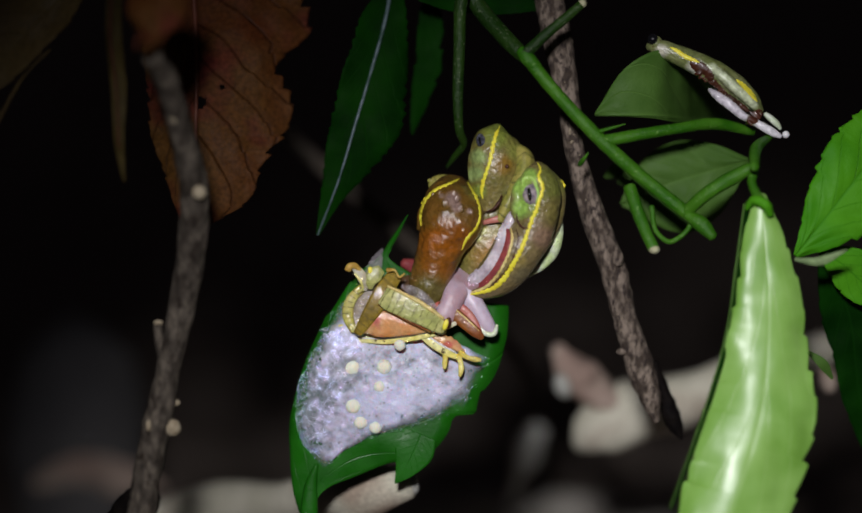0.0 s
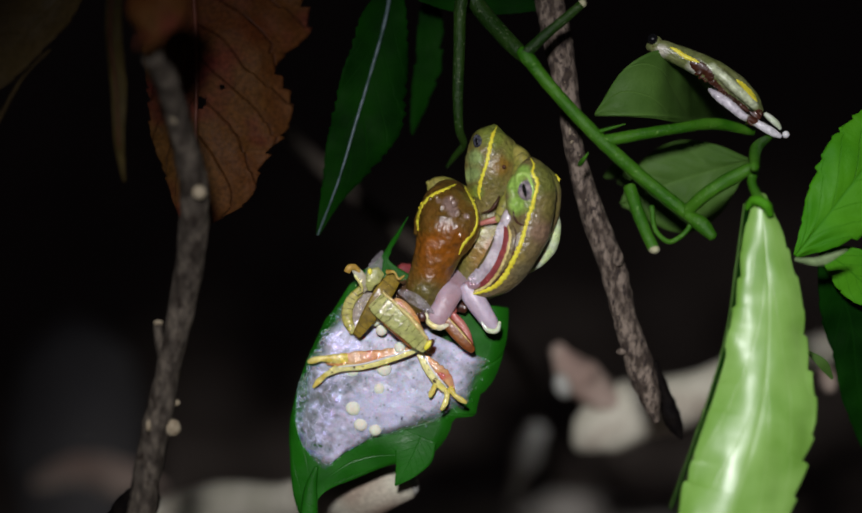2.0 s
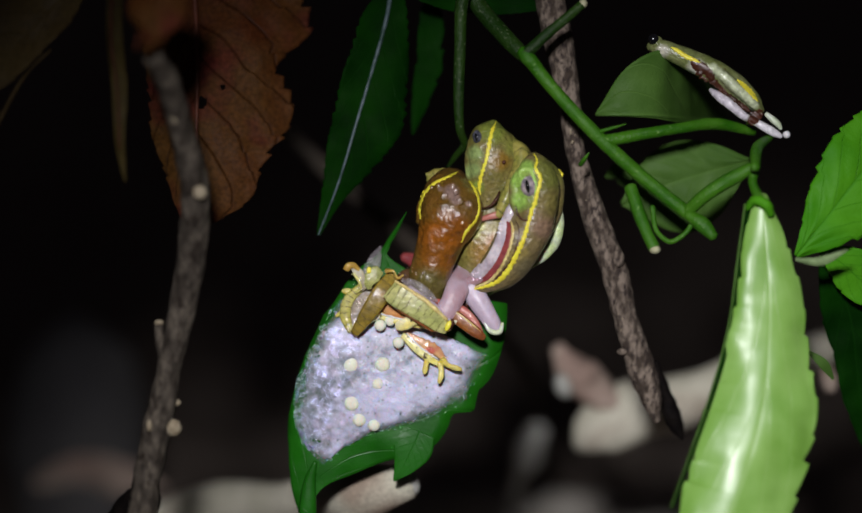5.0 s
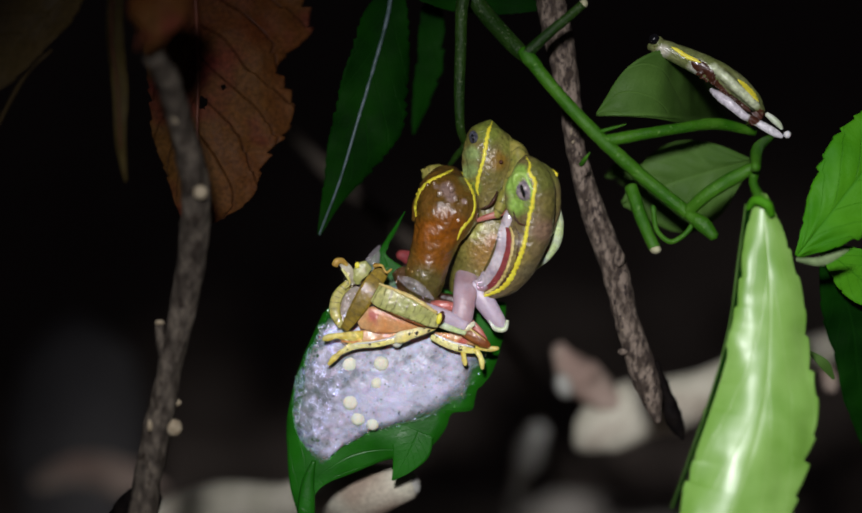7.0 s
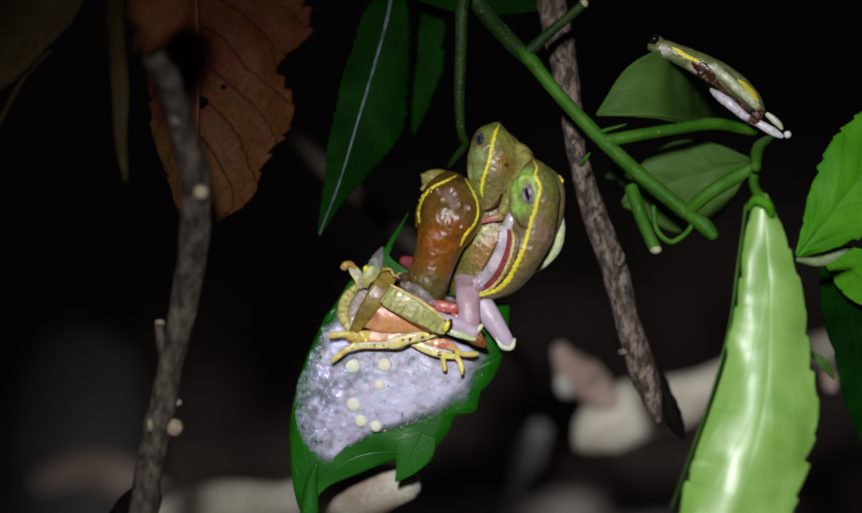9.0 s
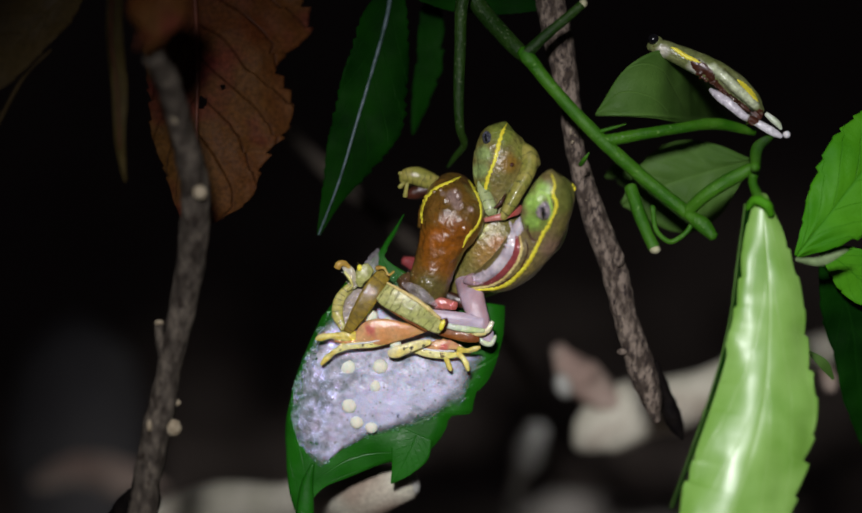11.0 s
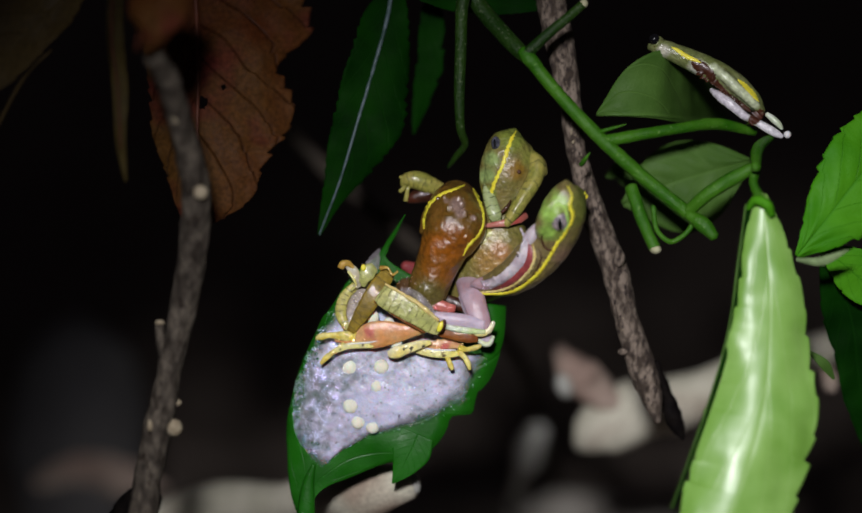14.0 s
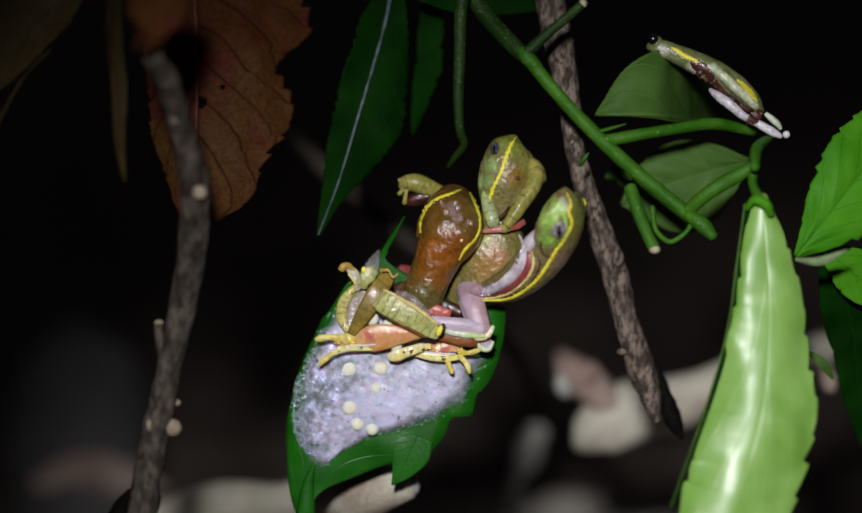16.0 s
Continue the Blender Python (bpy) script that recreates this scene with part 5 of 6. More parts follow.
def build_upper_frog():
    b = A_BASE
    f = thing("olive_frog", b, "olive-green frog with a yellow back stripe clasping another frog", "frog")
    rows = [(15.0, 29.1, 6, 0.73, 0.73), (14.4, 27.2, 5.6, 3.5, 2.92), (14.0, 23.7, 4.6, 5.2, 4.13), (14.1, 19.1, 4.8, 5.4, 4.61), (13.9, 14.2, 5.6, 4.7, 4.2), (13.5, 10.4, 6.2, 3.8, 3.7), (13.9, 6.5, 6.2, 6.4, 4.2), (13.6, 2.1, 6, 7.6, 4.38), (11.2, -3.4, 7, 6.7, 3.9), (7.8, -7.9, 8, 4.15, 2.93), (6.6, -10.4, 9, 2.45, 1.71)]
    _, tree = skinned("body", [loft(rows, b, 80, 40, 0.04, 300), loft([(10.4, 24.8, 4.0, 1.45, 1.21), (9.7, 20.9, 4.4, 1.6, 1.45), (9.9, 16, 5.2, 1.4, 1.21), (11.2, 12.4, 6, 0.97, 0.85)], b, 24, 14), ball((11.5, 25.2, 3.6), 2.1, b), ball((17.6, 24.6, 5), 1.9, b), ball((16.3, 15.5, 2.6), 1.6, b, (1, 1.4, 0.8)), loft([(18.0, 23.9, 5, 1.7), (20.7, 22, 4, 1.82), (21.8, 19.6, 3.4, 1.45)], b, 16, 12)], OLIVE_GREEN, f)
    drape("stripe", tree, [(15.2, 28.8), (14.3, 26.8), (13.6, 24.4), (13.2, 22.3), (12.8, 20.5), (12.1, 18.5), (11.4, 16.2), (11.1, 14.1), (11.4, 12.7)], b, [0.36, 0.44, 0.48, 0.42, 0.46, 0.36], YELLOW, f, "yellow wavy stripe")
    part("mouth", loft([(11.4, 9.7, 1.6, 0.1), (13.4, 10.2, 0.9, 0.3), (14.7, 11.5, 0.7, 0.42), (15.5, 13.4, 0.9, 0.16)], b, 24, 10, 0.2, 700), DARK, f, "dark wet corner of the mouth")
    eye((11.0, 25.3, 2.2), 1.6, b, f, (0.72, 1.1, 0.9), 10, iris=EYE_DARK)
    part("nostril", ball((16.6, 19.7, 0.3), 0.45, b, (1, 1, 0.5)), DARK, f)
    arm = part("arm", loft([(18.2, 24.0, 4.8, 1.3), (20.4, 22.0, 3.4, 1.9), (20.4, 19.3, 2.6, 1.85), (18.2, 14.2, 1.4, 1.65), (16.3, 10.4, 0.9, 1.4), (14.9, 7.8, 0.8, 0.9)], b, 44, 14, 0.05, 500), OLIVE_ARM, f, "olive arm with dark bars")
    LEG_PIECES["hand"] = part("hand", loft([(9.8, 16.6, 3.6, 0.5, 0.4), (10.4, 14.6, 2.6, 1.2, 0.6), (11.6, 11.6, 1.2, 1.5, 0.6), (12.7, 9.2, 0.8, 1.3, 0.5), (13.4, 8.0, 1.2, 0.5, 0.3)], b, 30, 16, 0.05, 500), MINT, f, "pale green banded hand")
    part("inner_arm", loft([(9.4, 6.9, 1.6, 0.3, 0.24), (12.7, 7.7, 0.6, 0.6, 0.3), (15.4, 8.5, 0.4, 0.84, 0.3), (17.6, 9.5, 1.6, 1.08, 0.36), (19.4, 10.5, 4, 0.73, 0.36)], b, 24, 14, 0.15, 500), RED, f, "red inner arm")
    part("shoulder", ball((9.5, 18.6, 5), 1.0, b, (0.7, 1.3, 0.8)), WHITE, f, "white skin fold")
    a = (3.7, -10.6, -1.6)
    brown = limb("brown", "left_shank", [(1.9, -10.2, -1.6, 0.6, 0.48), (4.3, -11.8, -1.9, 1.19, 0.48), (7.9, -14.9, -2, 1.31, 0.6), (10.5, -17.1, -2, 0.96, 0.6), (11.2, -17.7, -1.9, 0.6, 0.48)], BROWN, f, a, (11, -17.1, -1.6), "reddish-brown glistening shank", box=3)
    part("edge", loft([(5, -9.7, -0.8, 0.6, 0.36), (7.9, -12.3, -1, 0.96, 0.36), (9.6, -14.5, -1.1, 0.84, 0.36), (10.8, -16.4, -1.2, 0.36, 0.36)], a, 20, 12), RED, brown, "red edge")
    part("seam", loft([(4.8, -11.1, -2.2, 0.14), (7.9, -13.7, -2.5, 0.19), (10.5, -16.2, -2.5, 0.14)], a, 20, 8), CREAM, brown, "thin pale line")
    part("inner_thigh", loft([(-0.2, -10.7, 0.6, 0.84, 0.48), (2.6, -11.2, 0.2, 1.32, 0.6), (5.8, -11.7, 0.4, 0.96, 0.48)], b, 20, 16, 0.2, 600), RED, f, "wet red inner thigh")
    part("groin", loft([(1.9, -9.2, 4, 1.0, 0.6), (4.9, -10.2, 3.4, 1.4, 0.6), (8.2, -11.2, 3, 1.21, 0.72)], b, 20, 14, 0.1, 500), DARK, f, "dark wet groin")
    wet = []
    for k in range(34):
        p = (2.9, -11.6, -0.5)
        wet.append(ball((p[0] + random.gauss(0, 1) * 1.5, p[1] + random.gauss(0, 1) * 0.7, p[2] + random.uniform(-0.2, 0.3)), random.uniform(0.07, 0.22), b))
    tagged(part("froth", join(*wet), BUBBLE, f, "tiny wet bubbles on the thigh"), kind="stuff")
    a = (-5.9, -20.4, -2)
    ft = limb("heel", "hind_foot", [(-5.5, -20.7, -2, 0.6, 0.36), (-1.7, -21, -2.4, 0.84, 0.36), (2.5, -20.8, -2.4, 0.72, 0.36), (5.5, -20.1, -2, 0.48, 0.36)], FOOT, f, a, (6.1, -18.9, -2), "yellow hind foot with dark dots")
    part("edge", loft([(-5, -19.9, -2.2, 0.17), (-1.1, -20.2, -2.6, 0.24), (3.7, -19.7, -2.5, 0.17)], a, 20, 8), WHITE, ft, "white edge")
    wet_froth([(-4.6, -20.2, -2.5), (0, -20.3, -2.8), (5, -19.6, -2.6)], 0.7, 36, a, ft, "clear wet froth on the foot")
    part("web", sheet([(-5, -19.7, -1.7), (-1.1, -19.7, -2), (2.5, -19.2, -2), (5.3, -18.9, -1.8)], [0.2, 1.1, 1.8, 1.7, 0.5], [0.2, 0.5, 0.5, 0.4, 0.2], a, dome=0.3, grain=0.2, ragged=0.2, thick=0.3, n=50, m=10), ORANGE, ft, "thin orange web")
    part("toe", loft([(4.3, -19.9, -2.2, 0.72, 0.36), (6, -21.1, -2.8, 0.6, 0.3), (6.9, -22.5, -3, 0.6, 0.3), (7.3, -23.5, -3, 0.36, 0.24)], a, 20, 12, 0.15, 500), TOE, ft)
    part("toe", loft([(4.3, -19.2, -2.2, 0.72, 0.36), (6.4, -19.2, -2.8, 0.54, 0.3), (8.1, -18.5, -3, 0.6, 0.3), (9.1, -18, -3, 0.36, 0.24)], a, 20, 12, 0.15, 500), TOE, ft)
    part("toe", loft([(1.9, -20.9, -2.2, 0.6, 0.36), (2.6, -22.3, -2.8, 0.54, 0.3), (3.3, -23.5, -3, 0.54, 0.3), (3.6, -24, -3, 0.3, 0.24)], a, 20, 12, 0.15, 500), TOE, ft)
    a = (-5.8, -18.2, -4.2)
    limb("oval", "heel", [(-8.9, -19.0, -4.1, 0.7, 0.36), (-7.8, -18.8, -4.4, 1.2, 0.6), (-5, -18.0, -4.4, 1.15, 0.6), (-2.0, -17.2, -4.2, 0.95, 0.5), (0.4, -16.8, -3.9, 0.5, 0.36)], HEEL, f, a, (-2.9, -17.4, -4.2), "cream heel with dark marks", box=2.8)
    return f


def build_outer_frog():
    b = B_BASE
    f = thing("striped_frog", b, "olive frog with a bright yellow stripe clinging to the other frogs", "frog")
    rows = [(23.5, 20.4, -1.5, 0.7, 0.7), (23.5, 19.2, -2, 2.3, 2.0), (23.5, 17.1, -2.6, 3.9, 3.4), (23.5, 14.6, -2.8, 4.8, 4.0), (23.3, 11.2, -2.8, 5.0, 4.2), (22.9, 7.7, -2.4, 4.6, 4.1), (21.4, 4.2, -2, 4.8, 4.3), (19.0, 0.8, -1.6, 4.9, 4.3), (16.8, -2.7, -0.6, 4.6, 4.0), (14.2, -5.5, 0.2, 3.6, 3.3), (11.4, -7.3, 0.6, 2.1, 2.0), (9.0, -8.1, 0.8, 1.1, 1.1), (7.4, -8.4, 1.2, 0.4, 0.4)]
    side = [(25.6, 17.8, -1.4, 1.4), (27.6, 15.0, 0.6, 1.8), (27.9, 10.5, 1.2, 1.7), (26.6, 6.4, 1.0, 1.7), (24.4, 2.4, 1.2, 1.6), (21.4, -1.6, 1.6, 1.2)]
    _, tree = skinned("body", [loft(rows, b, 96, 44, 0.03, 260), loft(side, b, 40, 16), ball((21.2, 13.8, -4.9), 2.9, b, (0.85, 1.2, 0.8)), loft([(17.0, 7.2, -2.2, 0.8), (15.6, 3.2, -2.4, 1.7), (13.8, -0.6, -1.8, 2.0), (11.6, -3.8, -0.8, 2.0), (9.4, -5.8, 0.6, 1.5)], b, 30, 18), loft([(22.0, 18, -3.6, 1.0, 0.95), (20.0, 15.4, -4.2, 1.7, 1.6), (18.9, 11.4, -4.2, 1.7, 1.6), (19.2, 8.2, -3.6, 1.2, 1.2), (21.0, 6.6, -4.6, 0.8, 0.9)], b, 34, 16), ball((28.2, 15.3, 0.8), 1.4, b, (0.8, 1.3, 0.9))], OLIVE, f, voxel=0.24, smooth=5)
    drape("stripe", tree, [(23.4, 20.2), (23.9, 18.7), (23.4, 17.1), (24.2, 15.3), (24.1, 13.6), (23.4, 11.9), (22.9, 10.1), (22.0, 8.1), (21.1, 5.6), (20.2, 3.2), (19.0, 0.4), (17.6, -2.0), (16.0, -4.6), (13.8, -6.7), (11.0, -7.8), (7.9, -8.3)], b, [0.36, 0.4, 0.44, 0.52, 0.46, 0.5, 0.58, 0.66, 0.62, 0.5, 0.36], YELLOW, f, "bright yellow wavy stripe", 0.2, 0.6, 300)
    drape("stripe", tree, [(28.7, 16.6), (29.2, 15.9), (29.5, 14.8)], b, [0.2, 0.26, 0.2], YELLOW, f, "short yellow stripe over the far eye", 0.2)
    drape("stripe", tree, [(17.4, 6.2), (17.7, 4.2), (17.1, 1.5), (15.9, -1.5), (14.3, -4.2), (11.7, -6.7), (8.2, -8.0)], b, [0.26, 0.34, 0.32, 0.34, 0.34, 0.3], CREAM, f, "thin cream stripe", 0.14)
    drape("stripe", tree, [(16.6, 6.9), (16.8, 4.6), (16.4, 2.0), (15.1, -1.0), (13.4, -3.7), (11.4, -5.7), (8.8, -6.9)], b, [0.35, 0.7, 0.75, 0.7, 0.8, 0.6], MAROON, f, "maroon stripe", 0.10, 0.2)
    drape("flank_edge", tree, [(18.4, 6.2), (19.0, 4.2), (18.4, 1.5), (17.3, -1.5), (15.3, -4.2), (12.5, -7.0)], b, [0.16, 0.2, 0.2, 0.2, 0.16], DARK, f, "dark brown line beside the cream stripe", 0.06, 0.8)
    eye((21.8, 13.3, -6.3), 2.4, b, f, (0.84, 1.02, 0.6), 6, 0.42)
    drape("lid", tree, [(20.0, 15.3), (20.2, 16.6), (21.1, 17.1), (22.3, 16.6), (22.9, 15.0), (23.2, 12.9), (22.7, 11.2)], b, [0.2, 0.4, 0.5, 0.45, 0.3, 0.2], LIME, f, "pale green eyelid", 0.45, 0.1)
    part("jaw", loft([(18.7, 9.2, -5.0, 0.12), (18.9, 7.6, -5.2, 0.2), (19.8, 6.3, -5.8, 0.22), (21.2, 5.9, -6.4, 0.12)], b, 24, 8, 0.2, 700), DARK, f, "dark fold under the jaw")
    part("throat", loft([(18.9, 10.6, -2.2, 0.5, 0.7), (17.9, 8.6, -2.2, 1.3, 1.4), (17.1, 6.2, -2.0, 1.5, 1.5), (16.4, 3.8, -2, 0.8, 1.0)], b, 24, 16, 0.08, 500), PALE, f, "pale lilac throat")
    drape("flank", tree, [(16.0, 7.6), (15.6, 4.8), (14.8, 2.4), (13.5, -0.3), (11.7, -2.9), (9.6, -5.0), (7.4, -6.5)], b, [0.5, 1.0, 1.25, 1.3, 1.4, 1.5, 1.0], PALE, f, "glistening pale lilac flank", 0.22, 0.08)
    part("groin", loft([(13.0, -3.0, -1.2, 0.6, 0.6), (11.2, -4.7, -0.8, 1.3, 1.2), (9.2, -5.9, 0.4, 1.5, 1.4), (7.8, -6.6, 1.2, 1.2, 1.1), (6.8, -7.2, 2.0, 0.5, 0.5)], b, 40, 24, 0.14, 420), PINK, f, "wet lilac groin")
    part("belly_edge", loft([(28.6, 8.0, 2.8, 0.5, 0.7), (28.1, 4.8, 3.2, 1.2, 1.1), (26.7, 1.2, 3.4, 1.6, 1.3), (24.2, -2.0, 3.4, 1.2, 1.1), (21.2, -4.4, 3.0, 0.4, 0.5)], b, 36, 18, 0.06, 300), HEEL_GREEN, f, "light green belly edge")
    froth = []
    for k in range(26):
        p = (10.5, -5.4, -2.4)
        froth.append(ball((p[0] + random.uniform(-2.2, 2.4), p[1] + random.uniform(-1.0, 1.2), p[2] + random.uniform(-0.2, 1.0)), random.uniform(0.08, 0.26), b))
    tagged(part("froth", join(*froth), BUBBLE, f, "clear wet froth on the flank"), kind="stuff")
    a = (7.9, -8.2, 1)
    p2 = limb("mauve", "mauve_thigh", [(7.1, -6.9, 1.4, 2.3, 1.5), (9.1, -10, 1.0, 2.35, 1.6), (11.3, -13.3, 0.6, 2.0, 1.4), (13, -15.7, 0.4, 1.56, 1.1), (13.7, -16.7, 0.3, 0.96, 0.7)], MAUVE, f, a, (13.4, -16, 1), "pale mauve thigh", box=2.15)
    part("edge", loft([(10.6, -14.8, 0, 0.36, 0.48), (12.2, -16.7, -0.2, 0.6, 0.6), (13.9, -16.7, -0.2, 0.6, 0.6), (14.6, -14.8, 0, 0.36, 0.48)], a, 24, 10), HEEL_WHITE, p2, "greenish white heel")
    a = (7.7, -5.4, -1)
    pk = limb("pink", "pink_thigh", [(8.3, -1.3, 7, 1.95, 1.2), (8, -4.6, 6, 2.5, 1.6), (7.7, -7, 2.4, 2.75, 1.7), (7.3, -9.3, -0.4, 2.6, 1.6), (6.9, -11.7, -1.2, 2.4, 1.4), (6.4, -14.4, -1.8, 2.3, 1.1), (6.3, -16, -2, 1.8, 0.8)], PINK, f, a, (6.4, -14.9, -3), "translucent pink thigh", box=2.2)
    part("edge", loft([(3.6, -14.4, -2.2, 0.36, 0.36), (4.8, -16.2, -2.4, 0.6, 0.48), (6.9, -16.6, -2.4, 0.72, 0.48), (9.1, -15.4, -2.2, 0.48, 0.36)], a, 24, 10, 0.1, 500), HEEL, pk, "cream knee edge with dark marks")
    a = (10.3, -14.7, -2.4)
    sk = limb("shin", "mauve_shank", [(11.5, -14.4, -2.2, 1.43, 0.8), (7.9, -13.7, -2.2, 1.67, 1.05), (3.7, -13, -2.2, 1.55, 1.0), (0.1, -12.1, -2, 0.96, 0.7)], MAUVE, f, a, (0.1, -12.3, -2.2), "pale mauve shank", box=2.2)
    part("edge", loft([(11.7, -15.9, -2.8, 0.48, 0.36), (7.9, -15.5, -3, 0.72, 0.36), (3.7, -14.7, -3, 0.6, 0.36), (0.5, -13.5, -2.6, 0.36, 0.36)], a, 30, 10, 0.06, 500), HEEL_GREEN, sk, "pale green edge with dark dots")
    return f


def build_resting_frog():
    b = D_BASE
    f = thing("resting_frog", b, "olive and white striped frog resting on a green leaf", "frog")
    rows = [(47.6, 46.2, 3.6, 0.8, 0.9), (50.0, 45.9, 3, 1.7, 1.6), (54.0, 44.3, 2.4, 2.1, 2.0), (58.6, 42.2, 2, 2.5, 2.3), (63.4, 39.6, 1.6, 2.6, 2.4), (67.6, 36.6, 1.6, 2.4, 2.2), (70.6, 33.8, 2, 1.8, 1.6), (72.4, 31.6, 3, 0.9, 0.9)]
    thigh = loft([(60.8, 41.4, 0.6, 0.7, 0.8), (63.0, 39.8, -0.4, 1.15, 1.2), (66.8, 36.3, -0.6, 1.25, 1.3), (70.6, 33.0, 0, 1.0, 1.0), (72.0, 31.4, 0.6, 0.6, 0.6)], b, 30, 18)
    shank = loft([(61.2, 36.6, 2.6, 0.5, 0.6), (62.6, 35.2, 0.8, 1.0, 1.0), (65.0, 33.2, -0.4, 1.15, 1.0), (68.2, 30.6, -0.2, 0.9, 0.9), (70.6, 29.4, 0, 0.8, 0.8), (72.6, 28.2, -0.4, 0.95, 0.8), (75.0, 26.8, -0.4, 0.85, 0.7), (76.4, 26.1, -0.2, 0.5, 0.5)], b, 50, 18)
    body, tree = skinned("body", [loft(rows, b, 50, 28), thigh, shank, ball((49.4, 47.0, 2.6), 1.5, b)], RESTING_SKIN, f, voxel=0.2, smooth=3)
    drape("stripe", tree, [(52.3, 45.8), (53.6, 45.1), (55.2, 43.9), (56.8, 43.1), (58.6, 42.3)], b, [0.3, 0.5, 0.55, 0.5, 0.3], YELLOW, f, "yellow stripe", 0.14, 0.2)
    drape("stripe", tree, [(66.6, 38.6), (68.2, 37.1), (69.9, 35.4), (71.2, 33.8)], b, [0.35, 0.75, 0.8, 0.45], YELLOW, f, "yellow stripe", 0.14, 0.2)
    drape("fold", tree, [(60.2, 39.4), (62.4, 37.4), (65.2, 34.9), (69.4, 31.6)], b, [0.9, 0.6, 0.5, 0.6], DARK, f, "dark brown fold", 0.12, 0.3)
    drape("band", tree, [(56.6, 42.6), (58.2, 41.6), (59.6, 40.2), (61.4, 38.4)], b, [0.9, 1.6, 1.6, 0.9], DARK, f, "dark brown band", 0.12, 0.3)
    drape("band", tree, [(69.0, 29.2), (70.2, 30.0), (71.2, 31.0), (72.2, 31.9)], b, [1.0, 1.3, 1.1, 0.7], DARK, f, "dark brown band", 0.12, 0.3)
    part("toe", ball((77.4, 26.6, -0.4), 0.85, b), WHITE, f, "white toe tip")
    part("toe", loft([(73.0, 31.2, 0.6, 0.5), (74.5, 29.9, 0.2, 0.75), (75.8, 28.6, 0, 0.6), (76.3, 27.8, 0, 0.3)], b, 16, 10), GREY_THIGH, f, "grey-green toe")
    part("eye", ball((48.6, 47.6, 1.8), 1.25, b, (1, 1, 0.9)), PUPIL, f, "dark bulging eye")
    return f


CLASPED, UPPER, OUTER = build_clasped_frog(), build_upper_frog(), build_outer_frog()
build_resting_frog()


# ---- what moves ----
def plane_pose(p, turn):
    """On the stand: at p, turned clockwise as the lens sees it."""
    return Matrix.Translation(at(p)) @ Matrix.Rotation(radians(turn), 4, "Y")


def heading(a, b):
    return math.degrees(math.atan2(b[0] - a[0], b[1] - a[1]))


